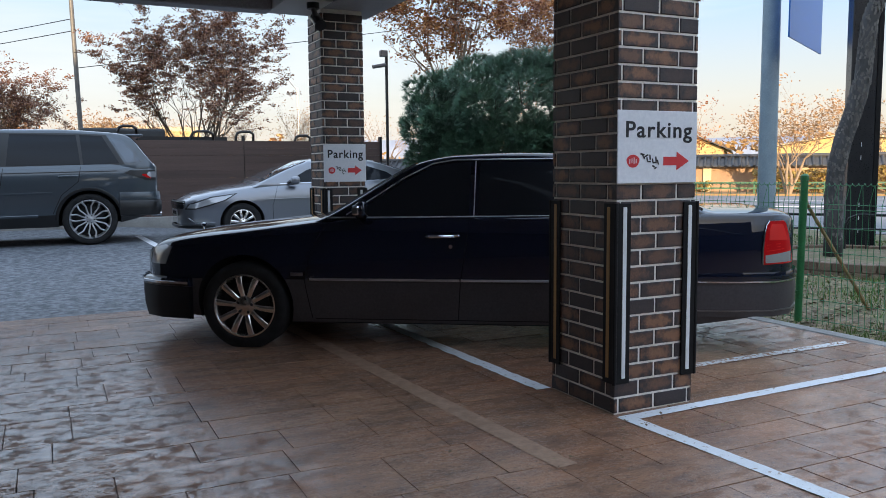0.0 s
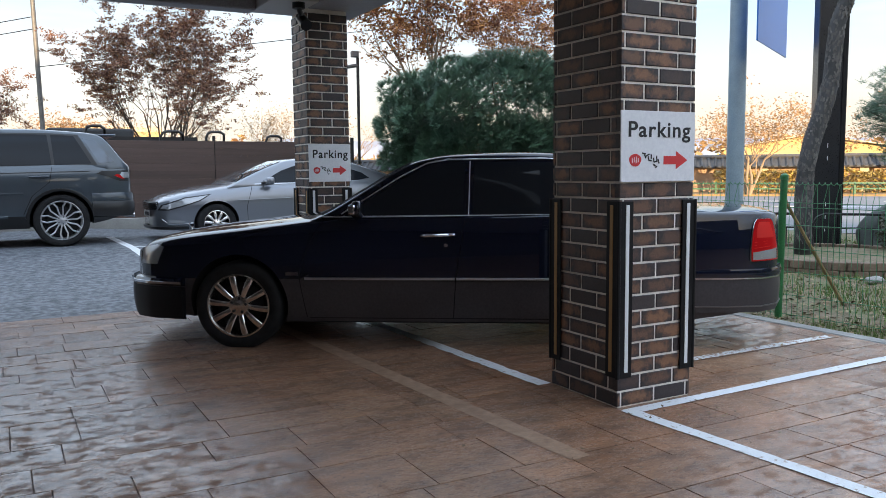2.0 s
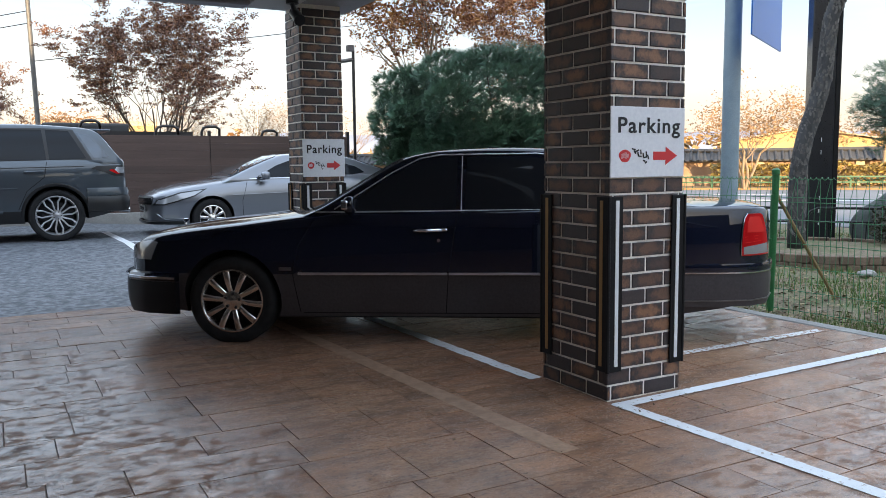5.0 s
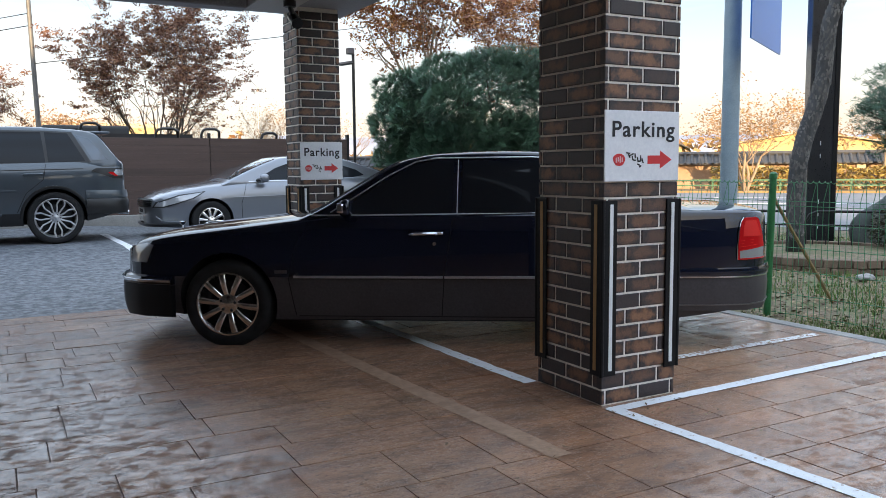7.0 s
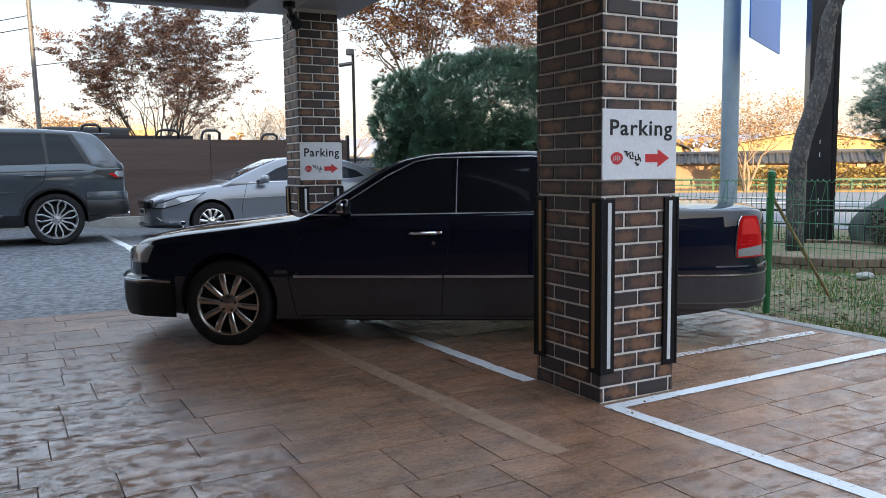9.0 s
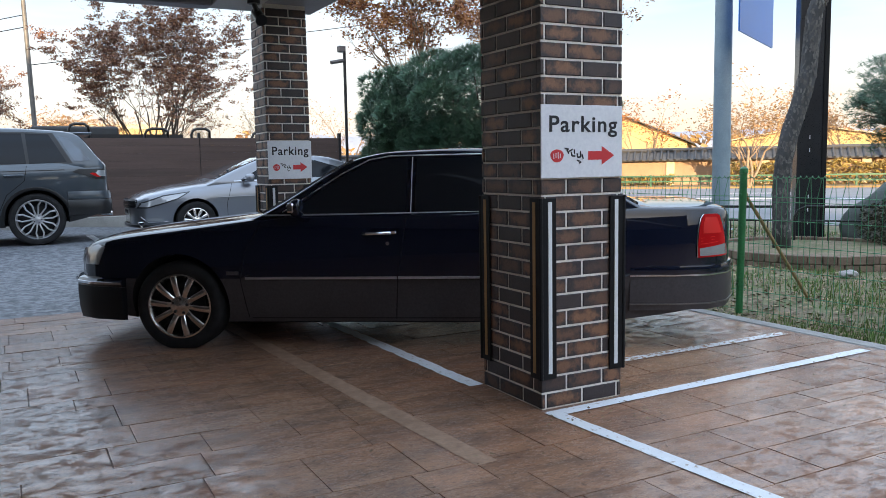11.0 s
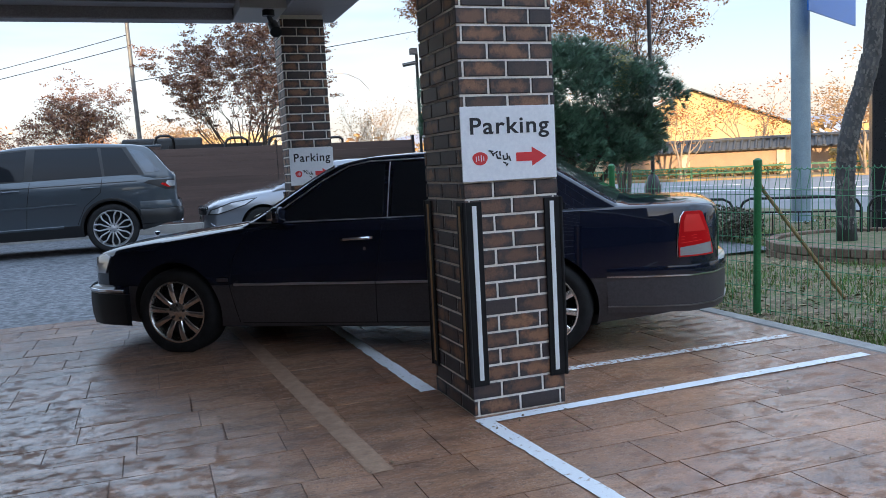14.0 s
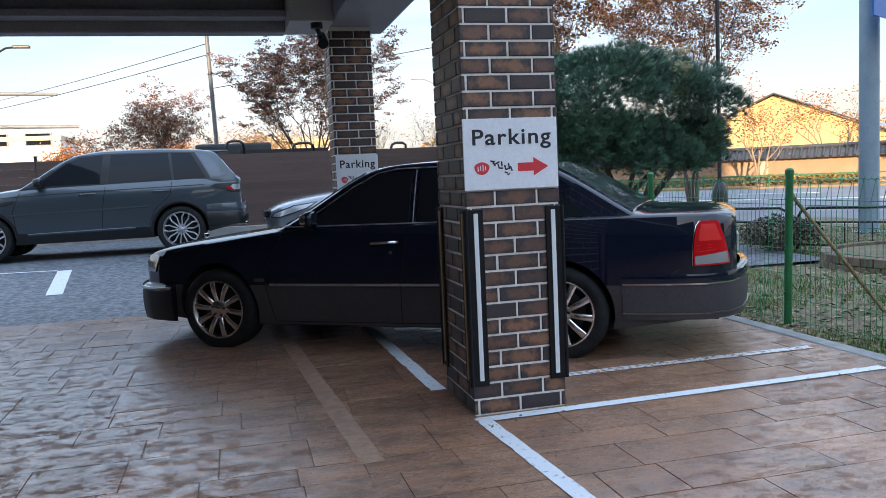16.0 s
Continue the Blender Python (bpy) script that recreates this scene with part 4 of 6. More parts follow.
    part("bumper_cap", sweep_bumper(plan_r, [(-.02, .505), (.02, .508), (.03, .535), (.02, .575), (-.03, .585)]), M_LIMO, root, smooth=True)
    part("bumper_trim", sweep_bumper(plan_r, [(.012, .504), (.026, .506), (.026, .516), (.012, .518)]), M_CHROME, root, "chrome bumper strip", smooth=True)
    part("bumper_lip", sweep_bumper(plan_r, [(.005, .31), (.024, .312), (.024, .320), (.005, .322)]), M_DULLCHROME, root, smooth=True)
    part("number_plate", box(4.79, 4.80, -.17, .17, .66, .77), M_PLATE_W, root)
    part("grille", box(-.01, .05, -.36, .36, .50, .66, .02, 2), M_CHROME, root)
    bm = lathe([(0, 0), (.012, .01), (.006, .05), (.02, .06), (.03, .08), (0, .085)], 12, "z")
    orn = part("hood_ornament", bm, M_CHROME, root, smooth=True)
    orn.matrix_basis = pose(.22, 0, .77)
    part("wiper", tube([(1.44, -.55, .955), (1.62, .1, 1.045)], .008, 6), M_BLACKTRIM, root)
    # plain dark box added to keep the ground below the car in shade
    part("underbody_block", box(.55, 4.0, -.62, .62, .135, .24, .03, 2), M_WELL, root, "dark block added under the car to stop light passing")
    part("exhaust", tube([(4.1, -.5, .25), (4.66, -.5, .25)], .03, 12), M_WELL, root)
    for x in (.90, 3.64):
        wheel(root, x, .305, -.885, .322, .232, "ten")
        far = wheel(root, x, .305, .885, .322, .232, "ten")
        far.matrix_basis = pose(x, .885, .305, 0, 0, 180)
    return root


black_sedan(pose(1.518, 5.837, 0, 0, 0, -33.56) @ pose(-0.90, 0.89, 0))


# -- the blue-grey off-roader --
def grey_suv(m):
    root = tagged(base("suv", m), "slate blue-grey off-road estate car with tinted windows", "car", "parked cars")
    c = Car(4.80,
            half=[(0, .62), (.08, .78), (.3, .92), (.7, .975), (1.2, .985), (3.9, .985), (4.4, .955), (4.65, .90), (4.76, .83), (4.80, .74)],
            bottom=[(0, .34), (.5, .30), (.9, .28), (3.9, .28), (4.4, .36), (4.8, .48)],
            shoulder=[(0, .86), (.1, .93), (.4, 1.0), (.9, 1.06), (1.4, 1.12), (1.9, 1.15), (4.2, 1.20), (4.6, 1.205), (4.75, 1.19), (4.80, 1.15)],
            crown=lambda x: 0.05,
            side=[(0, .94), (.12, .97), (.4, .985), (.72, 1.0), (.88, .985), (1, .945)],
            belt_half=.925, tumble=.27,
            roof=[(1.30, 1.12), (1.45, 1.19), (2.10, 1.60), (2.3, 1.675), (2.7, 1.725), (3.4, 1.735), (4.1, 1.70), (4.36, 1.66), (4.68, 1.30), (4.76, 1.2)], belt=1.165)
    cut = []
    for x in (.88, 3.80):
        for s in (-1, 1):
            cut.append((x, s * .90, .385, .435, .55))
    shell = carve(c.lower_shell(split=.46), cut)
    split_shell(shell, ("body", "sill", "wheel_arch"), (M_SUV, M_BLACKTRIM, M_WELL), root)
    cy, sy = c.cabin_y, c.side_y
    part("cabin", c.cabin(), M_SUV, root, smooth=True)
    part("windscreen", c.screen(1.42, 2.2), M_GLASS_PALE, root, smooth=True)
    part("rear_window", c.screen(4.40, 4.66), M_GLASS_MID, root, smooth=True)
    wins = ([(1.62, 1.185), (2.12, 1.53), (2.32, 1.615), (2.66, 1.645), (2.60, 1.19)],
            [(2.72, 1.19), (2.78, 1.648), (3.66, 1.645), (3.70, 1.20)],
            [(3.74, 1.20), (3.71, 1.645), (4.02, 1.63), (4.24, 1.22)])
    for w in wins:
        mirror_copy_side(root, "side_window", c.patch(w, cy, .008), M_GLASS, smooth=True)
    mirror_copy_side(root, "window_surround", c.patch([(1.55, 1.165), (2.1, 1.555), (2.3, 1.64), (2.7, 1.668), (3.66, 1.668), (4.08, 1.65), (4.32, 1.2), (3.6, 1.178)], cy, .004, .012), M_BLACKTRIM)
    mirror_copy_side(root, "quarter_window", c.patch([(4.13, 1.60), (4.30, 1.56), (4.56, 1.24), (4.34, 1.225)], cy, .008), M_GLASS_MID)
    mirror_copy_side(root, "shoulder_line", c.stripe([(.6, .985), (1.3, 1.035), (2.6, 1.075), (4.2, 1.105)], .012, sy, .004), M_BLACKTRIM)
    mirror_copy_side(root, "sill_blade", c.stripe([(1.5, .43), (3.1, .45)], .04, sy, .02), M_SUV)
    mirror_copy_side(root, "door_crease", c.stripe([(1.1, .74), (3.3, .79)], .03, sy, .007), M_SUV)
    for line in ([(1.34, .42), (1.30, .8), (1.42, 1.10)], [(2.58, .42), (2.62, .8), (2.68, 1.15)], [(3.30, .48), (3.42, .75), (3.66, .95), (3.70, 1.17)]):
        mirror_copy_side(root, "shut_line", c.stripe(line, .008, sy, .0012, .008), M_GAP)
    for hx in (2.28, 3.40):
        for s in (-1, 1):
            yy = sy(hx + .1, 1.03)
            part("door_handle", tube([(hx, s * (yy + .004), 1.025), (hx + .03, s * (yy + .032), 1.03), (hx + .21, s * (yy + .032), 1.035), (hx + .25, s * (yy + .004), 1.035)], .014, 8), M_SUV, root, smooth=True)
    for s in (-1, 1):
        mirror_pod(root, 1.72, s * 1.03, 1.24, (.13, .11, .075), M_BLACKTRIM)
        part("mirror_stalk", tube([(1.66, s * .90, 1.18), (1.70, s * .98, 1.21)], .025, 8), M_BLACKTRIM, root)
    # arch lips
    for x in (.88, 3.80):
        pts = [(x + .455 * math.cos(a), .385 + .455 * math.sin(a)) for a in [math.pi * k / 16 for k in range(17)]]
        mirror_copy_side(root, "arch_lip", c.stripe(pts, .045, lambda u, v: sy(u, min(v, 1.0)), .012), M_BLACKTRIM)
    mirror_copy_side(root, "tail_lamp", c.patch([(4.30, 1.07), (4.38, 1.11), (4.76, 1.115), (4.79, .95), (4.62, .955), (4.46, 1.02)], sy, .008), M_BLACKTRIM, "dark framed tail lamp")
    mirror_copy_side(root, "lamp_lens", c.patch([(4.55, 1.04), (4.58, 1.055), (4.66, 1.05), (4.70, .985), (4.65, .99)], sy, .013), M_TAIL)
    mirror_copy_side(root, "lamp_lens", c.patch([(4.63, 1.05), (4.66, 1.09), (4.77, 1.09), (4.785, 1.0), (4.68, 1.0)], sy, .015), M_CLEAR)
    mirror_copy_side(root, "reflector", c.patch([(4.60, .56), (4.60, .60), (4.72, .60), (4.72, .56)], sy, .030), M_TAIL)
    plan_r = [(x, -y) for x, y in [(4.22, .945), (4.45, .93), (4.66, .88), (4.78, .78), (4.84, .5), (4.86, .1)]]
    part("rear_bumper", sweep_bumper(plan_r, [(.0, .42), (.03, .43), (.04, .52), (.04, .62), (.02, .66), (.0, .66)]), M_BLACKTRIM, root, smooth=True)
    part("bumper_skin", sweep_bumper(plan_r, [(.0, .66), (.03, .662), (.035, .72), (.02, .78), (.0, .78)]), M_SUV, root, smooth=True)
    part("roof_spoiler", box(4.26, 4.62, -.70, .70, 1.632, 1.668, .012, 2), M_SUV, root)
    part("exhaust", tube([(4.7, -.62, .43), (4.86, -.62, .42)], .035, 12), M_CHROME, root)
    mirror_copy_side(root, "side_vent", c.patch([(.98, .89), (1.0, .95), (1.36, .98), (1.33, .93), (1.2, .90)], sy, .004), M_BLACKTRIM)
    for x in (.88, 3.80):
        wheel(root, x, .385, -.965, .385, .292, "split", .25)
        far = wheel(root, x, .385, .965, .385, .292, "split", .25)
        far.matrix_basis = pose(x, .965, .385, 0, 0, 180)
    return root


SUV_Y = 13.2
grey_suv(pose(0.843 - 3.80, SUV_Y + 0.965, yard_z(0, 13.2)))


# -- the silver saloon --
def silver_sedan(m):
    root = tagged(base("sedan", m), "silver saloon car parked nose out before the fence", "car", "parked cars")
    c = Car(4.80,
            half=[(0, .45), (.05, .60), (.2, .76), (.45, .85), (.8, .895), (1.2, .905), (3.8, .905), (4.3, .88), (4.65, .80), (4.8, .6)],
            bottom=[(0, .26), (.5, .21), (.9, .19), (3.9, .19), (4.8, .32)],
            shoulder=[(0, .58), (.06, .64), (.25, .73), (.6, .81), (1.1, .885), (1.6, .93), (3.6, 1.0), (4.4, 1.0), (4.7, .97), (4.8, .9)],
            crown=lambda x: 0.07 if x < 1.5 else .04,
            side=[(0, .92), (.15, .955), (.45, .985), (.7, 1.0), (.88, .975), (1, .93)],
            belt_half=.84, tumble=.36,
            roof=[(1.15, .93), (1.35, 1.03), (1.95, 1.285), (2.3, 1.385), (2.7, 1.405), (3.2, 1.385), (3.9, 1.19), (4.4, 1.02)], belt=.96)
    cut = []
    for x in (.95, 3.745):
        for s in (-1, 1):
            cut.append((x, s * .84, .33, .37, .5))
    shell = carve(c.lower_shell(), cut)
    split_shell(shell, ("body", "lower_panel", "wheel_arch"), (M_SEDAN, M_SEDAN, M_WELL), root)
    cy, sy = c.cabin_y, c.side_y
    part("cabin", c.cabin(), M_SEDAN, root, smooth=True)
    part("windscreen", c.screen(1.30, 2.12), M_GLASS_PALE, root, smooth=True)
    part("rear_window", c.screen(3.4, 4.3), M_GLASS_PALE, root, smooth=True)
    for w in ([(1.72, .985), (2.1, 1.19), (2.4, 1.29), (2.66, 1.315), (2.64, .99)], [(2.70, .99), (2.72, 1.318), (3.1, 1.30), (3.6, 1.15), (3.75, 1.05), (3.5, 1.01)]):
        mirror_copy_side(root, "side_window", c.patch(w, cy, .004), M_GLASS, smooth=True)
    mirror_copy_side(root, "belt_trim", c.stripe([(1.6, .966), (3.8, .995)], .014, cy, .008), M_CHROME)
    mirror_copy_side(root, "door_crease", c.stripe([(1.3, .70), (2.2, .72), (3.4, .79)], .022, sy, .008), M_SEDAN)
    for line in ([(1.48, .22), (1.46, .6), (1.56, .93)], [(2.60, .22), (2.62, .6), (2.68, .96)]):
        mirror_copy_side(root, "shut_line", c.stripe(line, .007, sy, .0012, .008), M_GAP)
    mirror_copy_side(root, "headlamp_bezel", c.patch([(.05, .555), (.10, .645), (.45, .765), (.88, .82), (.68, .70), (.40, .61), (.2, .555)], sy, .004), M_BLACKTRIM)
    mirror_copy_side(root, "headlamp", c.patch([(.08, .575), (.12, .63), (.45, .745), (.82, .80), (.66, .71), (.40, .63), (.2, .575)], sy, .008), M_CLEAR, "clear swept-back headlamp")
    mirror_copy_side(root, "fog_lamp", c.patch([(.16, .345), (.18, .40), (.36, .40), (.44, .36), (.40, .335)], sy, .010), M_CLEAR)
    mirror_copy_side(root, "fog_surround", c.stripe([(.1, .41), (.2, .325), (.5, .33)], .014, sy, .012), M_CHROME)
    part("grille", sweep_bumper([(.07, .56), (.005, .44), (-.02, .25), (-.03, .03)], [(.0, .56), (.025, .56), (.03, .66), (.0, .70)]), M_BLACKTRIM, root, smooth=True)
    for k in range(4):
        part("grille_bar", sweep_bumper([(.07, .56), (.005, .44), (-.02, .25), (-.03, .03)], [(.02, .575 + .03 * k), (.038, .575 + .03 * k), (.038, .587 + .03 * k), (.02, .587 + .03 * k)]), M_CHROME, root, smooth=True)
    part("number_plate", box(-.03, -.018, -.26, .26, .44, .545), M_PLATE_W, root)
    for k in range(5):
        part("plate_mark", box(-.034, -.0302, -.2 + k * .08, -.15 + k * .08, .465, .52), M_INK, root)
    for s in (-1, 1):
        mirror_pod(root, 1.85, s * .98, 1.02, (.14, .10, .07), M_SEDAN)
        part("mirror_stalk", tube([(1.74, s * .82, .97), (1.8, s * .92, 1.0)], .02, 8), M_BLACKTRIM, root)
        part("mirror_lamp", box(1.742, 1.765, s * .98 - .07, s * .98 + .07, 1.0, 1.03, .004), M_CLEAR, root)
        part("door_handle", tube([(2.36, s * (sy(2.4, .87) + .003), .865), (2.39, s * (sy(2.4, .87) + .028), .868), (2.55, s * (sy(2.4, .87) + .028), .873), (2.58, s * (sy(2.4, .87) + .003), .873)], .012, 8), M_CHROME, root, smooth=True)
    part("front_lip", sweep_bumper([(.5, .82), (.25, .76), (.1, .66), (.0, .45), (-.02, .1)], [(.0, .24), (.02, .24), (.025, .28), (.0, .29)]), M_BLACKTRIM, root, smooth=True)
    for x in (.95, 3.745):
        wheel(root, x, .325, -.885, .325, .215, "ten")
        far = wheel(root, x, .325, .885, .325, .215, "ten")
        far.matrix_basis = pose(x, .885, .325, 0, 0, 180)
    return root


silver_sedan(pose(3.22 - 0.95, 13.7 + 0.885, yard_z(4, 14)))

# ---- the garden beyond the edging ----
def fence_post(x, y, h, lean=0.0):
    root = tagged(base("fence_post", pose(x, y, -0.03, 0, lean, 0)), "green powder-coated steel post of the wire fence", "fence post", "fence posts")
    part("post_tube", tube([(0, 0, 0), (0, 0, h - 0.05)], 0.03, 18), M_GREEN, root, smooth=True)
    part("cap", lathe([(0.0, h), (0.02, h - 0.004), (0.034, h - 0.018), (0.036, h - 0.055), (0.030, h - 0.056)], 18, "z"), M_GREEN, root, smooth=True)
    for z in (0.25, 0.62, 1.0):
        part("clip", box(-0.036, 0.036, -0.012, 0.012, z, z + 0.025, 0.003), M_GREEN, root)
    return root


def wire_panel(x0, y0, x1, y1, z0, z1):
    """A welded wire panel: uprights bent over at the top, and level wires."""
    root = tagged(base("wire_panel", pose(x0, y0, 0)), "green welded wire mesh fence panel", "wire fence", "wire panels")
    d = Vector((x1 - x0, y1 - y0))
    n = int(d.length / 0.05)
    t = d.normalized()
    s = Vector((-t.y, t.x))
    bm = bmesh.new()
    for i in range(1, n):
        p = t * (i * d.length / n)
        off = 0.035 if i % 2 else -0.035
        q = p + t * off * 0.6
        add_tube(bm, [(p.x, p.y, z0), (p.x, p.y, z1 - 0.16), (q.x + s.x * 0.02, q.y + s.y * 0.02, z1 - 0.012), (q.x + s.x * 0.008, q.y + s.y * 0.008, z1)], 0.0024, 4, False)
    tagged(part("wire_mesh", bm, M_WIRE, root), kind="stuff")
    zs = [z0 + 0.03, z0 + 0.2, z0 + 0.4, z0 + 0.6, z0 + 0.8, z1 - 0.2, z1 - 0.16]
    for z in zs:
        part("level_wire", tube([(0, 0, z), (d.x, d.y, z)], 0.003, 5), M_WIRE, root)
    # rolled top edge
    bm = bmesh.new()
    pts = []
    m = int(d.length / 0.0125)
    for i in range(m + 1):
        p = t * (d.length * i / m)
        a = i * math.pi / 2
        pts.append((p.x + s.x * 0.012 * math.cos(a), p.y + s.y * 0.012 * math.cos(a), z1 + 0.012 * math.sin(a)))
    add_tube(bm, pts, 0.0034, 4)
    part("rolled_edge", bm, M_WIRE, root)
    return root


POSTS = [(5.66, 8.42), (5.75, 6.585), (5.905, 4.725), (6.07, 2.80), (6.20, 0.9)]
for i, (x, y) in enumerate(POSTS):
    fence_post(x, y, 1.25, 1.2 if i == 2 else 0.0)
for (xa, ya), (xb, yb) in zip(POSTS, POSTS[1:]):
    wire_panel(xa + 0.035, ya, xb + 0.035, yb, -0.02, 1.13)
stick = tagged(part("stick", tube([(6.93, 4.80, -0.05), (6.45, 4.78, 0.48), (6.02, 4.76, 0.95), (5.95, 4.74, 1.03)], [0.017, 0.016, 0.015, 0.017], 7), M_WOOD, smooth=True),
               "bare wooden stick leaning against the wire fence", "stick")


def lawn_z(x, y):
    return -0.03 + 0.05 * noise.noise((x * 0.7, y * 0.7, 0)) * clamp01((x - 5.8) / 1.0)


def grass():
    rnd = random.Random(21)
    v, f, mi = [], [], []
    for i in range(85000):
        x = 5.75 + 7.5 * rnd.random() ** 1.5
        y = rnd.uniform(0.5, 11.5)
        d = noise.noise((x * 0.9, y * 0.9, 7.0)) + 0.25 * noise.noise((x * 3, y * 3, 2.0))
        litter = rnd.random() < 0.22
        if not litter and d < rnd.uniform(-0.25, 0.35):
            continue
        z = lawn_z(x, y)
        a = rnd.uniform(0, 6.28)
        n = len(v)
        if litter:
            s = rnd.uniform(0.012, 0.035)
            c, sn = math.cos(a) * s, math.sin(a) * s
            k = rnd.uniform(-.4, .4) * s
            v += [(x - c, y - sn, z + .012), (x + sn * .6, y - c * .6, z + .012 + k), (x + c, y + sn, z + .016), (x - sn * .6, y + c * .6, z + .014 - k)]
            f.append((n, n + 1, n + 2, n + 3))
            mi.append(1)
        else:
            h = rnd.uniform(0.025, 0.085)
            w = 0.0045
            lx, ly = rnd.uniform(-.03, .03), rnd.uniform(-.03, .03)
            v += [(x - w * math.cos(a), y - w * math.sin(a), z - .005), (x + w * math.cos(a), y + w * math.sin(a), z - .005), (x + lx, y + ly, z + h)]
            f.append((n, n + 1, n + 2))
            mi.append(0)
    ob = from_lists("grass", v, f, [M_GRASS, M_LITTER])
    ob.data.polygons.foreach_set("material_index", mi)
    return tagged(ob, "sparse green grass with dry fallen leaves", "grass", kind="stuff")


grass()


def leaf_scatter():
    rnd = random.Random(4)
    v, f = [], []
    for i in range(420):
        x, y = rnd.uniform(-1.5, 5.5), rnd.uniform(1.2, 7.8)
        if rnd.random() < 0.5:
            x = 5.5 - abs(rnd.gauss(0, 0.8))
        if rnd.random() < 0.25:
            x, y = rnd.gauss(3.0, .35), 3.2 - abs(rnd.gauss(0, .25))
        s, a = rnd.uniform(.004, .014), rnd.uniform(0, 6.28)
        c, sn = math.cos(a) * s, math.sin(a) * s
        n = len(v)
        v += [(x - c, y - sn, .006), (x + sn * .6, y - c * .6, .008), (x + c, y + sn, .012), (x - sn * .6, y + c * .6, .007)]
        f.append((n, n + 1, n + 2, n + 3))
    tagged(from_lists("leaf_crumbs", v, f, M_LITTER), "small dry leaf crumbs scattered on the paving", "leaf litter", kind="stuff")


leaf_scatter()

# brick ring round the pine
M_PLANTER = surf("weathered_block", (0.15, 0.105, 0.075), (0.21, 0.15, 0.11), 5, (0.8, 0.95), 0.5, vary=0.25)
ring = tagged(base("planter_ring", pose(9.75, 6.95, -0.06)), "low weathered block ring round the pine", "planter")
part("fill", lathe([(0, .19), (1.2, .165), (1.22, 0), (0, 0)], 40, "z"), M_EARTH, ring)
for r in range(2):
    for k in range(52):
        a = 2 * math.pi * (k + 0.5 * (r % 2)) / 52
        ob = part("block", box(-.075, .075, -.06, .06, 0, .10, .008), M_PLANTER, ring) if r == 0 and k == 0 else None
        if ob is None:
            ob = new("block", block_me)
            ob.parent = ring
        else:
            block_me = ob.data
        ob.matrix_basis = pose(1.27 * math.cos(a), 1.27 * math.sin(a), r * .105 + random.uniform(-.004, .004), 0, 0, math.degrees(a) + 90)


def tufts(v, f, c, n, spread, length, rnd, up=0.3, width=0.006, per=1):
    """Needle fans round a point."""
    for i in range(n):
        d = Vector((rnd.gauss(0, 1), rnd.gauss(0, 1), rnd.gauss(up, 0.8)))
        d.normalize()
        p = Vector(c) + Vector((rnd.uniform(-1, 1), rnd.uniform(-1, 1), rnd.uniform(-1, 1))) * spread
        s = d.orthogonal().normalized() * width
        l = length * rnd.uniform(.6, 1.2)
        k = len(v)
        v += [tuple(p - s), tuple(p + s), tuple(p + d * l)]
        f.append((k, k + 1, k + 2))


def leaf_quads(v, f, p, size, rnd):
    a = Vector((rnd.gauss(0, 1), rnd.gauss(0, 1), rnd.gauss(0, .7))).normalized()
    b = a.orthogonal().normalized()
    if rnd.random() < .5:
        b = a.cross(b)
    s = size * rnd.uniform(.6, 1.3)
    k = len(v)
    v += [tuple(p - a * s), tuple(p + b * s * .45), tuple(p + a * s), tuple(p - b * s * .45)]
    f.append((k, k + 1, k + 2, k + 3))


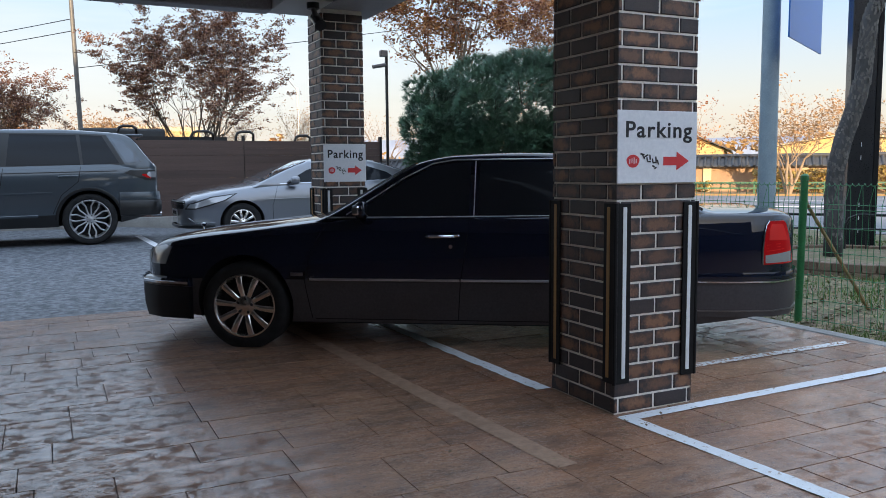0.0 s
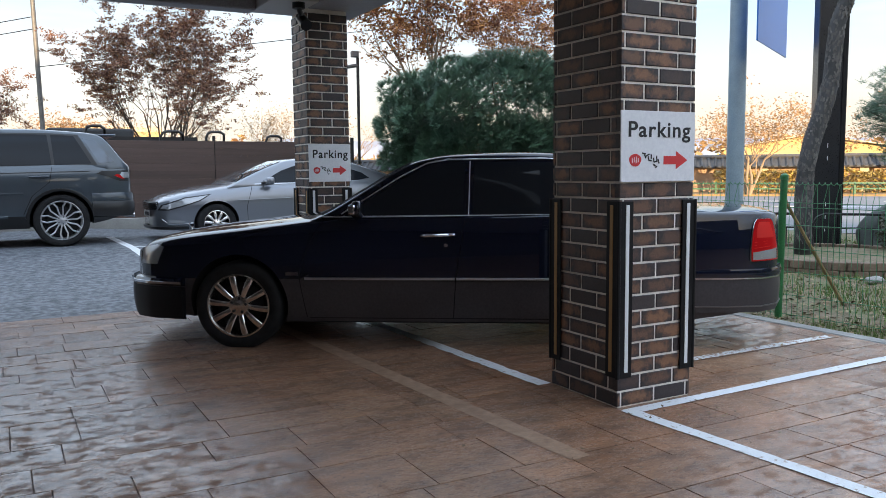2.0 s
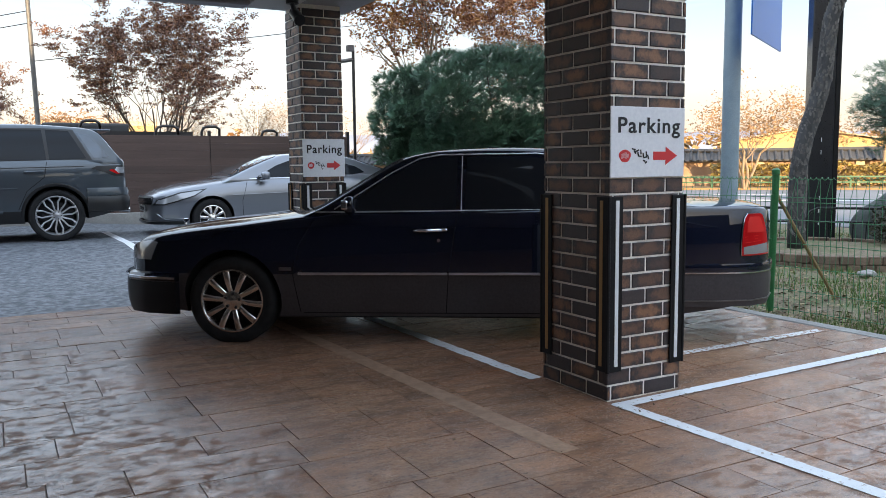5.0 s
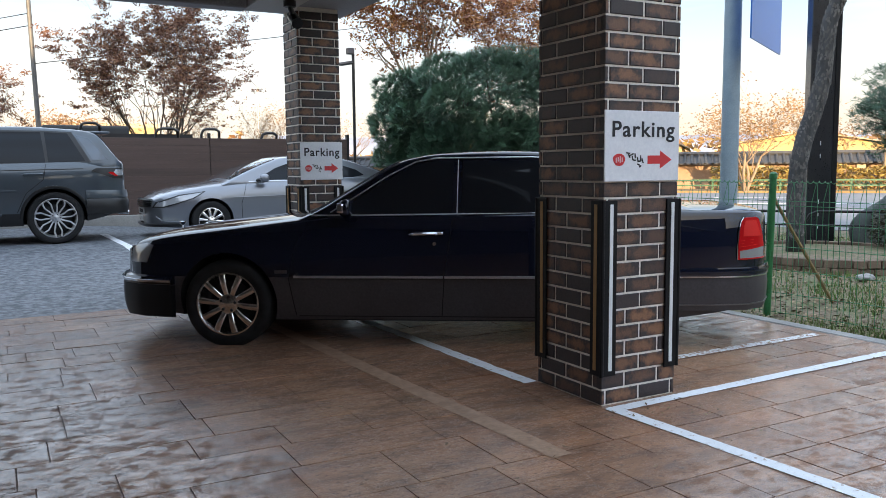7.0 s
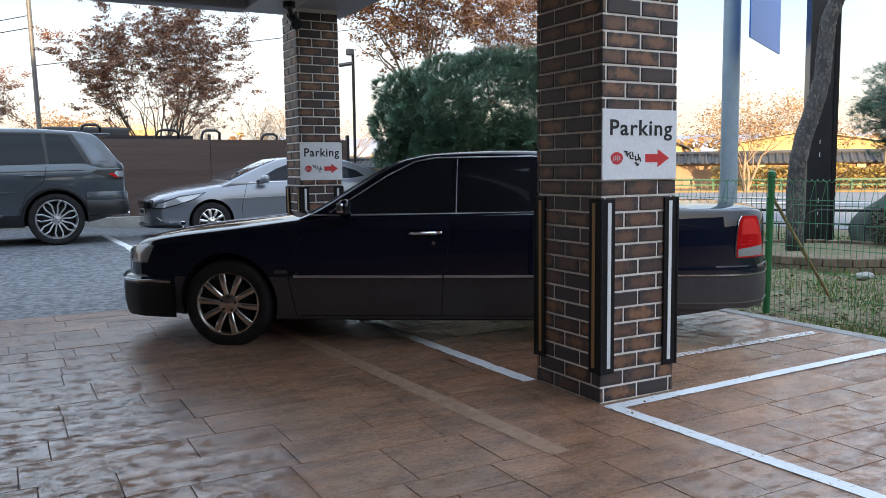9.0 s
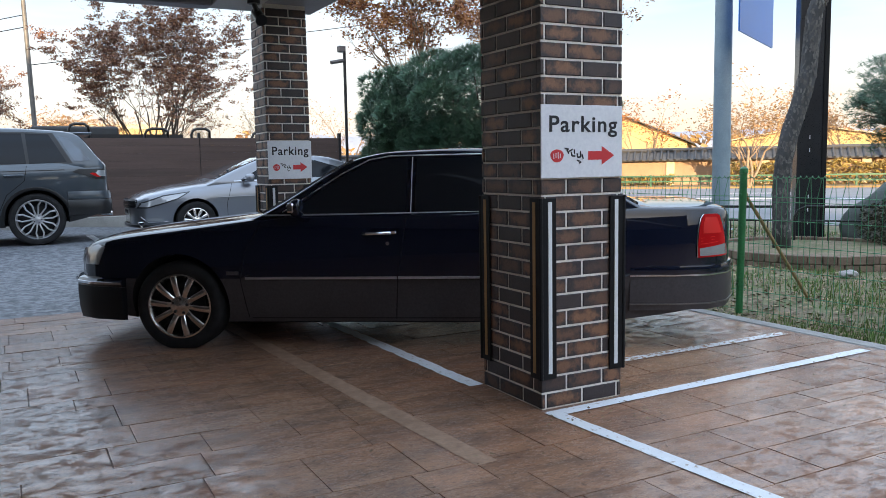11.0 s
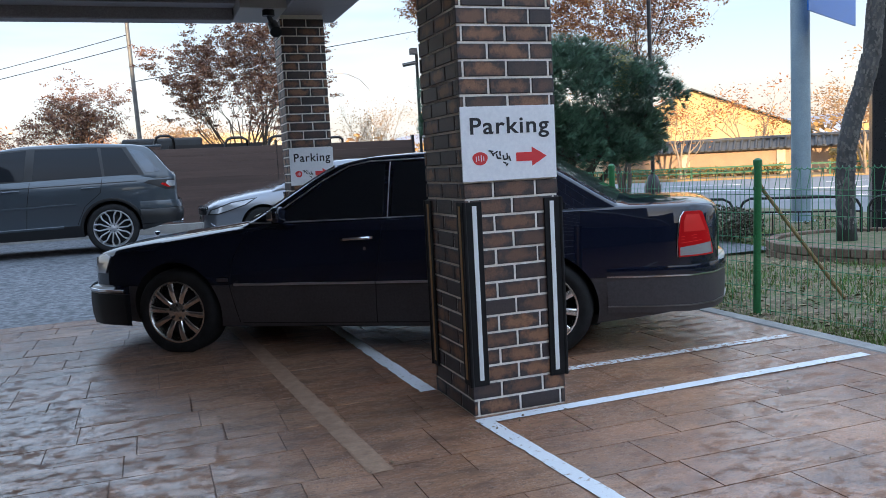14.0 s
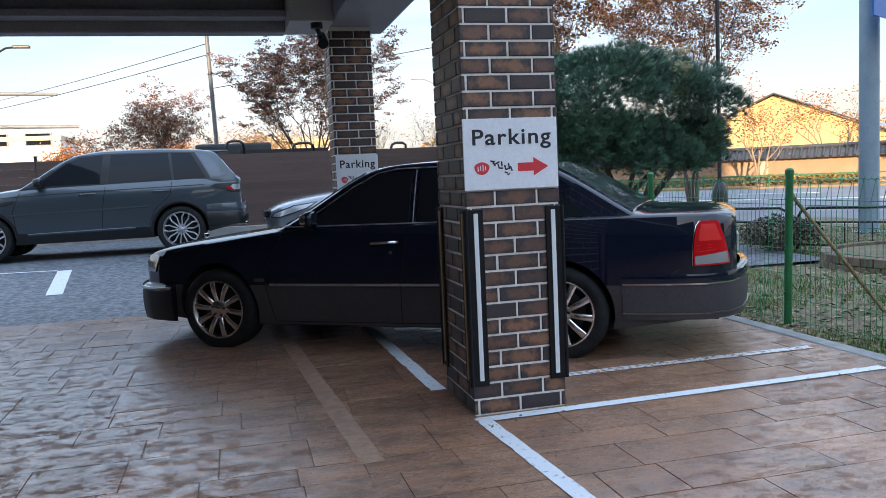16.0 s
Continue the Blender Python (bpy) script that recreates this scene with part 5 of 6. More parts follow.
def branch_tree(name, label, x, y, height, spread, stems, seed, leaf, bark, n_leaf, leaf_size, split_at=0.22, z0=0.0, depth=4, cloud=0.22, bare=0.0, twig=0.012, trunk=None, tips=None, flat=1.0, low=0.0):
    """A many-stemmed spreading tree: tapered limbs that fork, and leaves in clumps at the twigs."""
    rnd = random.Random(seed)
    root = tagged(base(name, pose(x, y, z0)), label, "tree", "")
    bm = bmesh.new()
    ends = []
    r0 = trunk or height * 0.028

    def grow(p, d, length, r, level):
        pts, rad = [p], [r]
        q = p.copy()
        n = 4
        for i in range(n):
            d = (d + Vector((rnd.gauss(0, .13), rnd.gauss(0, .13), rnd.gauss(.05, .08)))).normalized()
            q = q + d * length / n
            pts.append(q.copy())
            rad.append(r * (1 - .45 * (i + 1) / n))
        add_tube(bm, pts, rad, 6 if level < 2 else 4, False)
        if level >= depth:
            ends.append(pts[-1])
            ends.append(pts[-2])
            return
        if level >= 2:
            ends.append(pts[2])
        kids = rnd.choice((2, 3, 3)) if level > 0 else 3
        for k in range(kids):
            side = Vector((rnd.gauss(0, 1), rnd.gauss(0, 1), rnd.gauss(0, .35)))
            nd = (d + side.normalized() * rnd.uniform(.4, .8)).normalized()
            if nd.z < -0.05:
                nd.z = abs(nd.z) * .3
            grow(pts[rnd.choice((2, 3, 4))].copy(), nd, length * rnd.uniform(.62, .85), rad[-1] * .78, level + 1)

    for s in range(stems):
        a = 2 * math.pi * (s + rnd.uniform(-.3, .3)) / stems
        lean = spread / height * rnd.uniform(.35, .75) if stems > 1 else rnd.uniform(0, .12)
        d = Vector((math.cos(a) * lean, math.sin(a) * lean, 1)).normalized()
        grow(Vector((math.cos(a) * .1 * (stems > 1), math.sin(a) * .1 * (stems > 1), 0)), d, height * .36, r0 / (stems ** .4), 0)
    # bring the crown to its height and width
    top = sorted(e.z for e in ends)[-max(2, len(ends) // 50)]
    wide = sorted(math.hypot(e.x, e.y) for e in ends)[-max(2, len(ends) // 25)]
    kz, kx = (height - cloud * .5) / top, (spread - cloud * .5) / wide
    for v in bm.verts:
        g = clamp01(v.co.z / (height * .2))
        v.co.z *= kz
        v.co.x *= 1 + (kx - 1) * g
        v.co.y *= 1 + (kx - 1) * g
    part("trunk", bm, bark, root, smooth="all")
    ends = [Vector((e.x * kx, e.y * kx, e.z * kz)) for e in ends]
    if n_leaf:
        v, f = [], []
        per = max(1, int(n_leaf / len(ends)))
        for e in ends:
            if rnd.random() < bare or e.z < low * height * rnd.uniform(.75, 1.2):
                continue
            for i in range(int(per * rnd.uniform(.3, 1.8)) + 1):
                p = e + Vector((rnd.gauss(0, cloud), rnd.gauss(0, cloud), rnd.gauss(0, cloud * .6 * flat)))
                leaf_quads(v, f, p, leaf_size, rnd)
        from_lists("crown", v, f, leaf, root)
    return root


def round_pine():
    """The clipped pine: many crooked stems under a broad, lumpy crown of needle tufts."""
    rnd = random.Random(8)
    cx, cy = 8.55, 13.3
    root = tagged(base("pine_tree", pose(cx, cy, -0.05)), "dark green broad clipped pine with many crooked stems", "tree")
    pads = []
    for i in range(190):
        a = rnd.uniform(0, 6.283)
        u = rnd.uniform(-.75, 1)
        w = math.sqrt(1 - u * u)
        lump = 1 + .22 * noise.noise((math.cos(a) * 1.9, math.sin(a) * 1.9, u * 1.9)) + rnd.uniform(-.26, .05)
        k = w ** .88 * lump
        pads.append(Vector((math.cos(a) * 2.1 * k, math.sin(a) * 1.85 * k, 2.30 + (.96 if u > 0 else .9) * u * lump)))
    # the skirt of the crown, broad and flat underneath
    for i in range(130):
        a = rnd.uniform(0, 6.283)
        k = rnd.uniform(.35, 1.0) ** .5 + rnd.uniform(-.08, .02)
        pads.append(Vector((math.cos(a) * 2.05 * k, math.sin(a) * 1.82 * k, rnd.uniform(1.36, 2.0))))
    bm = bmesh.new()
    for s in range(9):
        a = 2 * math.pi * s / 9 + rnd.uniform(-.3, .3)
        pts = [Vector((math.cos(a) * .18, math.sin(a) * .18, 0))]
        for k in range(1, 6):
            pts.append(Vector((math.cos(a + rnd.uniform(-.3, .3)) * (.2 + .3 * k), math.sin(a + rnd.uniform(-.3, .3)) * (.2 + .3 * k), .42 * k + rnd.uniform(-.05, .05))))
        add_tube(bm, pts, [.085, .07, .06, .045, .035, .02], 7, False)
        for q in rnd.sample(pads, 7):
            if (q - pts[4]).length < 1.6:
                add_tube(bm, [pts[3], (pts[3] + q) / 2 + Vector((0, 0, -.08)), q], [.03, .02, .01], 5, False)
    part("trunk", bm, M_BARK, root, smooth="all")
    v, f = [], []
    middle = Vector((0, 0, 2.0))
    for q in pads:
        size = rnd.uniform(.24, .42)
        out = (q - middle).normalized()
        for t in range(56):
            # tufts on the outer and upper side of each rounded pad, needles fanning outward
            d = Vector((rnd.gauss(0, 1), rnd.gauss(0, 1), rnd.gauss(.45, .7))).normalized()
            d = (d + out * .45).normalized()
            c = q + Vector((d.x * size, d.y * size, d.z * size * .75))
            for k in range(15):
                nd = (d * .9 + Vector((rnd.gauss(0, .5), rnd.gauss(0, .5), rnd.gauss(.35, .4)))).normalized()
                sd = nd.orthogonal().normalized() * .0078
                n = len(v)
                v += [tuple(c - sd), tuple(c + sd), tuple(c + nd * .14 * rnd.uniform(.6, 1.2))]
                f.append((n, n + 1, n + 2))
    from_lists("crown", v, f, M_NEEDLE, root)
    v, f = [], []
    for i in range(60):
        tufts(v, f, (rnd.gauss(.55, .1), -1.75 + rnd.gauss(0, .1), rnd.uniform(2.35, 3.3)), 5, .04, .09, rnd, -.2, .01)
    tagged(from_lists("yellowed_tufts", v, f, M_NEEDLE_TIP, root, "yellow dying needle tufts"), kind="stuff")
    return root


round_pine()

M_PINEBARK = surf("grey_pine_bark", (0.044, 0.044, 0.046), (0.085, 0.085, 0.088), 6, (0.8, 0.95), 0.9, fine=30, stretch=(1, 1, 0.4), coords="object")
# the bent pine trunk beside the black pylon, and boughs of another pine
bent = tagged(base("bent_pine", pose(9.393, 7.156, 0)), "bent pine trunk with flaky grey-brown bark", "tree")
path_pts = [(0, 0, 0.1), (-.02, .0, .5), (-.03, 0, .9), (.0, 0, 1.25), (.06, -.03, 1.6), (.15, -.09, 1.95), (.23, -.15, 2.35), (.25, -.17, 2.75), (.27, -.19, 3.1), (.40, -.30, 3.6), (.6, -.5, 4.3)]
part("trunk", tube(path_pts, [.12, .108, .106, .108, .112, .108, .102, .098, .095, .09, .08], 14), M_PINEBARK, bent, smooth="all")
M_BARKPLATE = surf("bark_plate", (0.085, 0.080, 0.076), (0.15, 0.142, 0.135), 9, (0.8, 0.95), 0.6, island=0.3, coords="object")
bm = bmesh.new()
rndb = random.Random(2)
for i in range(len(path_pts) - 1):
    a, b = Vector(path_pts[i]), Vector(path_pts[i + 1])
    for k in range(110):
        t = rndb.random()
        c = a.lerp(b, t)
        ang = rndb.uniform(0, 6.283)
        rr = .106 if i < 6 else .095
        m = Matrix.Translation(c + Vector((math.cos(ang) * rr, math.sin(ang) * rr, 0))) @ Matrix.Rotation(ang, 4, "Z") @ Matrix.Rotation(rndb.uniform(-.5, .5), 4, "X") @ Matrix.Diagonal((.012, rndb.uniform(.014, .032), rndb.uniform(.03, .07), 1))
        bmesh.ops.create_cube(bm, size=1.0, matrix=m)
tagged(part("flaky_bark", bm, M_BARKPLATE, bent), kind="stuff")


def pine_bough(x, y, z, r, n, seed):
    rnd = random.Random(seed)
    root = tagged(base("pine_tree", pose(x, y, 0)), "dark green pine with hanging needle boughs", "tree")
    bm = tube([(0, 0, -.05), (.05, 0, z * .5), (0, .05, z), (-.1, 0, z + r)], [.14, .12, .09, .04], 8)
    v, f = [], []
    for i in range(n):
        d = Vector((rnd.gauss(0, 1), rnd.gauss(0, 1), rnd.gauss(0, .8))).normalized() * r * rnd.uniform(.45, 1)
        q = Vector((0, 0, z + r * .5)) + d
        add_tube(bm, [(0, 0, z), q], [.03, .008], 4, False)
        for t in range(26):
            tufts(v, f, q + Vector((rnd.gauss(0, .12), rnd.gauss(0, .12), rnd.gauss(0, .08))), 14, .03, .13, rnd, .4, .006)
    part("trunk", bm, M_BARK, root, smooth="all")
    from_lists("crown", v, f, M_NEEDLE, root)


pine_bough(14.95, 9.0, 1.85, .95, 110, 3)


def shrub(x, y, r, h, seed, label, leaf, n=2600):
    rnd = random.Random(seed)
    root = tagged(base("shrub", pose(x, y, -.03)), label, "shrub")
    bm = bmesh.new()
    v, f = [], []
    for i in range(16):
        a = rnd.uniform(0, 6.28)
        add_tube(bm, [(0, 0, 0), (math.cos(a) * r * .5, math.sin(a) * r * .5, h * .5), (math.cos(a) * r * .8, math.sin(a) * r * .8, h * .8)], [.02, .012, .004], 4, False)
    for i in range(n):
        d = Vector((rnd.gauss(0, 1), rnd.gauss(0, 1), rnd.gauss(0, 1))).normalized()
        k = rnd.uniform(.65, 1.02) * (1 + .2 * noise.noise(d * 2.2 + Vector((seed, 0, 0))))
        p = Vector((d.x * r * k, d.y * r * k, h * .55 + d.z * h * .45 * k))
        if p.z > 0.02:
            leaf_quads(v, f, p, .028, rnd)
    part("stems", bm, M_BARK, root)
    from_lists("crown", v, f, leaf, root)


M_LEAF_DARK = surf("dark_shrub_leaf", (0.030, 0.032, 0.014), (0.055, 0.045, 0.022), 2, (0.5, 0.7), 0, island=0.4)
shrub(9.05, 9.0, .55, .55, 1, "dark brown-green low shrub behind the wire fence", M_LEAF_DARK)
shrub(11.0, 6.6, .48, .75, 2, "dark brown-green low shrub beside the boulder", M_LEAF_DARK)

# large grey-green boulder
M_STONE = surf("grey_green_stone", (0.07, 0.085, 0.08), (0.10, 0.115, 0.105), 1.6, (0.75, 0.9), 0.5, fine=30)
bm = bmesh.new()
bmesh.ops.create_icosphere(bm, subdivisions=5, radius=1.0)
for v in bm.verts:
    p = v.co.copy()
    k = 1 + .16 * noise.noise(p * 1.1) + .05 * noise.noise(p * 3)
    v.co = Vector((p.x * 1.75 * k, p.y * .8 * k, (p.z if p.z > 0 else p.z * .4) * 1.15 * k + .1))
bould = part("boulder", bm, M_STONE, smooth="all")
bould.matrix_world = pose(12.55, 6.35, 0, 0, 0, -48)
tagged(bould, "large rounded grey-green boulder in the garden", "boulder")
bm = bmesh.new()
bmesh.ops.create_icosphere(bm, subdivisions=3, radius=1.0)
for v in bm.verts:
    v.co = Vector((v.co.x * .12, v.co.y * .085, v.co.z * .045)) * (1 + .3 * noise.noise(v.co * 2))
st = part("stone", bm, M_CONCRETE, smooth="all")
st.matrix_world = pose(8.48, 5.54, .02)
tagged(st, "pale flat stone lying in the grass", "stone")

# pylon, pole and road sign
pylon = tagged(base("sign_pylon", pose(11.12, 8.157, -.05, 0, 0, -42)), "tall black steel sign pylon with chipped white marks", "pylon")
part("shaft", box(-.17, .17, -.2, .2, 0, 6.5, .01), surf("black_pylon_paint", (0.008, 0.010, 0.014), (0.016, 0.018, 0.022), 3, (0.25, 0.4), 0.02), pylon)
part("side_plate", box(.171, .24, -.2, .2, 0, 6.5, .005), M_RUBBER, pylon)
for k in range(5):
    part("chipped_mark", box(-.004, .006, -.2045, -.2005, .35 + k * .19 + .5 * (k > 2), .41 + k * .19 + .5 * (k > 2)), M_SIGN, pylon)
pole = tagged(base("steel_pole", pose(12.15, 10.78, -.05)), "pale blue-grey round steel pole of a road sign", "pole")
part("shaft", tube([(0, 0, 0), (0, 0, 9)], [.162, .143], 28), M_POLE, pole, smooth=True)
part("base_flange", tube([(0, 0, 0), (0, 0, .05)], .26, 24), M_POLE, pole)
part("sign_arm", tube([(0, 0, 5.15), (-.29, -1.0, 5.15)], .06, 12), M_POLE, pole, smooth=True)
rs = tagged(base("road_sign", pose(11.86, 9.78, 3.29, 0, 0, 28.9)), "blue road sign panel hanging beside the steel pole", "road sign")
bmp = bmesh.new()
add_box(bmp, -1.25, 1.25, -.012, .012, 0, 2.2, .0)
part("panel", bmp, M_BLUE, rs)
part("hanger", tube([(-.9, 0.03, 1.75), (.9, .03, 1.75)], .05, 10), M_POLE, rs)


def hoop_barrier(x, y, ang):
    root = tagged(base("hoop_barrier", pose(x, y, -.05, 0, 0, ang)), "black steel hoop barrier beside the road", "barrier", "hoop barriers")
    w, h = .78, .64
    pts = [(-w, 0, 0), (-w, 0, h - .15), (-w + .05, 0, h - .05), (-w + .15, 0, h), (w - .15, 0, h), (w - .05, 0, h - .05), (w, 0, h - .15), (w, 0, 0)]
    part("hoop", tube(pts, .02, 8), M_BLACKSTEEL, root, smooth=True)
    part("rail", tube([(-w, 0, .12), (w, 0, .12)], .014, 6), M_BLACKSTEEL, root)
    part("rail", tube([(-w, 0, h - .2), (w, 0, h - .2)], .014, 6), M_BLACKSTEEL, root)
    for k in range(9):
        u = -w + .17 * (k + .6)
        part("bar", tube([(u, 0, .12), (u, 0, h - .2)], .009, 6), M_BLACKSTEEL, root)


for k in range(-3, 5):
    hoop_barrier(8.85 + 1.05 * k, 9.75 - 1.27 * k, -50.4)

# ---- behind the board fence ----
M_PIPE = plain("black_pipe", (0.01, 0.01, 0.012), 0.35)
for xa, xb, z in ((1.62, 2.0, 2.22), (3.06, 3.54, 2.13), (4.0, 4.4, 2.13), (5.3, 5.67, 2.06)):
    root = tagged(base("bent_pipe", pose(xa, 17.8, 0)), "black bent steel pipe hoop behind the fence", "pipe hoop", "pipe hoops")
    w = xb - xa
    part("pipe", tube([(0, 0, .1), (0, 0, z - .12), (.1 * w, 0, z - .03), (.3 * w, 0, z), (.75 * w, 0, z), (.95 * w, 0, z - .05), (w, .1, z - .15), (w, .3, .1)], .03, 8), M_PIPE, root, smooth=True)
bale = tagged(part("cargo_cover", box(.95, 2.62, 18.3, 19.0, 0.2, 2.2, .06, 3), surf("dark_tarp", (0.025, 0.027, 0.03), (0.04, 0.042, 0.045), 2, (0.6, 0.8), 0.2)),
              "dark covered cargo standing behind the fence", "cargo")
tagged(part("pallet_edge", box(1.9, 3.9, 18.2, 18.28, 0.2, 2.03), M_BLACKSTEEL), "dark steel rail behind the fence", "rail")

# camera lamp post
lp = tagged(base("lamp_post", pose(7.55, 17.85, 0)), "thin black lamp post with a small head", "lamp post")
part("shaft", tube([(0, 0, 0), (0, 0, 3.95)], .035, 10), M_BLACKSTEEL, lp, smooth=True)
part("head", box(-.16, .02, -.06, .06, 3.9, 4.05, .02, 2), M_DULLCHROME, lp)
part("camera_housing", tube([(-.02, 0, 3.72), (-.34, 0, 3.66)], .045, 10), M_DULLCHROME, lp, smooth=True)

# cctv dome under the canopy
cc = tagged(base("cctv_camera", pose(2.62, 7.55, SOFFIT)), "black dome camera under the canopy corner", "camera")
part("bracket", tube([(0, 0, 0), (0, 0, -.06)], .06, 16), M_BLACKTRIM, cc, smooth=True)
part("arm", tube([(0, 0, -.05), (0.05, .05, -.16)], .025, 10), M_BLACKTRIM, cc, smooth=True)
part("housing", tube([(0.05, .1, -.12), (0.05, -.06, -.22)], [.05, .055], 14), M_BLACKTRIM, cc, smooth=True)

# poles and wires
up = tagged(base("utility_pole", pose(1.35, 27.0, 0)), "thin pale steel utility pole", "pole")
part("shaft", tube([(0, 0, 0), (-.25, 0, 11)], [.075, .055], 12), surf("galvanised", (0.10, 0.10, 0.10), (0.14, 0.14, 0.14), 4, (0.4, 0.6), 0), up, smooth=True)


def cable(name, a, b, sag, r=.012):
    a, b = Vector(a), Vector(b)
    pts = [a.lerp(b, k / 24) - Vector((0, 0, sag * 4 * (k / 24) * (1 - k / 24))) for k in range(25)]
    tagged(part(name, tube(pts, r, 5), M_BLACKSTEEL), "thin dark overhead cable", "cable", "overhead cables")


cable("cable", (1.23, 27.0, 5.85), (-12.4, 54, 6.75), .1, .014)
cable("cable", (1.24, 27.0, 5.5), (-15.6, 54, 5.65), .15, .014)
cable("cable", (1.25, 27.0, 4.4), (30, 27, 9.6), .1, .012)


def street_lamp(x, y, h, ang, arm, mat=M_RIM_GREY, label="tall pale street lamp with a curved arm"):
    root = tagged(base("street_lamp", pose(x, y, 0, 0, 0, ang)), label, "street lamp", "street lamps")
    part("mast", tube([(0, 0, 0), (0, 0, h)], [.12, .07], 10), mat, root, smooth=True)
    part("arm", tube([(0, 0, h - .3), (-arm * .35, 0, h + .9), (-arm * .8, 0, h + 1.5), (-arm, 0, h + 1.55)], .06, 8), mat, root, smooth=True)
    part("lamp_head", box(-arm - .8, -arm + .1, -.15, .15, h + 1.48, h + 1.64, .04, 2), mat, root)
    return root


street_lamp(24.7, 85, 10.0, 0, 3.0)
M_MAST = surf("grey_steel", (0.16, 0.165, 0.17), (0.22, 0.22, 0.225), 2, (0.4, 0.6), 0)
mast = street_lamp(-11.9, 50, 7.9, 180, 2.3, M_BLACKSTEEL, "dark street mast with a curved lamp arm and two signal arms")
for z, reach in ((6.8, 4.3), (4.95, 5.3)):
    part("signal_arm", tube([(0, 0, z + .12), (-reach, 0, z)], [.13, .085], 10), M_MAST, mast, "pale tapered signal arm", smooth=True)
dark_pole = tagged(base("lamp_post", pose(13.3, 16.9, 0)), "slim dark street post behind the pine", "lamp post")
part("shaft", tube([(0, 0, 0), (0, 0, 9)], .05, 10), M_BLACKSTEEL, dark_pole, smooth=True)
part("foot", lathe([(.2, 0), (.2, .5), (.12, .75), (.07, .8)], 14, "z"), M_BLACKSTEEL, dark_pole, smooth=True)
thin_post = tagged(base("lamp_post", pose(37.2, 23.8, 0)), "slim pale street post beyond the road", "lamp post")
part("shaft", tube([(0, 0, 0), (0, 0, 9)], .1, 10), M_BARK_PALE, thin_post, smooth=True)

# trees
branch_tree("tree", "spreading russet-leaved tree with many slim stems", 4.45, 25.0, 6.2, 2.95, 6, 12, M_LEAF_RED, M_BARK, 42000, .042, cloud=.075, bare=.22, low=.46, depth=5, flat=.6)
branch_tree("tree", "spreading russet-leaved tree behind the fence", -1.0, 30.5, 4.6, 2.15, 6, 5, M_LEAF_RED, M_BARK, 17000, .044, cloud=.08, bare=.22, low=.42, depth=5, flat=.6)
branch_tree("tree", "tall orange-brown autumn tree behind the pine", 14.1, 19.4, 8.2, 3.9, 5, 3, M_LEAF_ORANGE, M_BARK, 36000, .046, cloud=.12, bare=.2, low=.42, trunk=.10, depth=5, flat=.7)
branch_tree("tree", "orange autumn tree with a twined trunk", 9.3, 17.6, 7.6, 2.3, 2, 31, M_LEAF_ORANGE, M_BARK_PALE, 20000, .05, cloud=.14, depth=5)
branch_tree("tree", "small half-bare orange autumn tree by the far wall", 26.0, 33.0, 4.9, 2.0, 3, 14, M_LEAF_ORANGE, M_BARK_PALE, 1300, .07, cloud=.22)
branch_tree("tree", "small half-bare orange autumn tree by the far wall", 31.6, 35.0, 4.9, 3.0, 3, 17, M_LEAF_ORANGE, M_BARK_PALE, 1500, .08, cloud=.25, bare=.35)
branch_tree("tree", "small half-bare tan autumn tree by the far wall", 30.8, 26.5, 4.6, 3.0, 4, 18, M_LEAF_TAN, M_BARK_PALE, 2600, .07, cloud=.28)
branch_tree("tree", "small tan autumn tree beyond the road", 40.0, 24.0, 6.0, 3.2, 3, 19, M_LEAF_TAN, M_BARK_PALE, 2500, .08, cloud=.28)
branch_tree("tree", "small tan autumn tree beyond the road", 43.0, 31.0, 5.0, 3.0, 3, 23, M_LEAF_TAN, M_BARK_PALE, 2200, .08, cloud=.28)
for i, (x, y, h, s) in enumerate(((9.0, 44, 4.6, 2.6), (12.4, 43.5, 4.9, 2.8), (15.2, 47.5, 5.4, 2.9), (18.2, 46, 5.2, 3), (6.2, 46, 4.2, 2.5), (1.5, 46, 4.3, 2.6), (21.5, 44, 5.0, 2.6), (24.5, 41, 5, 3))):
    branch_tree("tree", "bare pale tree with fine twigs", x, y, h, s, 3, 40 + i, M_LEAF_TAN, M_BARK_PALE, 500, .06, cloud=.3, depth=4)
for i, (x, y, h, s, lf) in enumerate(((-6.0, 43.5, 3.6, 1.5, M_LEAF_ORANGE), (-1.5, 45, 3.6, 2.0, M_LEAF_ORANGE), (3.2, 47, 4.2, 2.4, M_LEAF_TAN))):
    branch_tree("tree", "low orange autumn tree in the sun", x, y, h, s, 4, 60 + i, lf, M_BARK_PALE, 4500, .09, cloud=.4)

# ---- across the road ----
M_TILE = surf("dark_roof_tile", (0.035, 0.037, 0.042), (0.055, 0.057, 0.062), 3, (0.5, 0.7), 0.2, vary=0.15)
M_YELLOW = surf("ochre_wall", (0.56, 0.41, 0.19), (0.50, 0.36, 0.17), 0.6, (0.8, 0.9), 0.1)
M_CREAM = surf("cream_wall", (0.55, 0.47, 0.33), (0.48, 0.41, 0.29), 0.6, (0.8, 0.9), 0.1)
M_WALLBRICK = surf("pale_orange_wall", (0.38, 0.25, 0.16), (0.32, 0.21, 0.14), 2, (0.8, 0.9), 0.2)
M_REDROOF = surf("red_roof_sheet", (0.36, 0.09, 0.06), (0.30, 0.08, 0.055), 1, (0.5, 0.7), 0)
M_HEDGE = surf("autumn_hedge_leaf", (0.30, 0.20, 0.05), (0.20, 0.15, 0.05), 0.8, (0.6, 0.8), 0, island=0.4)
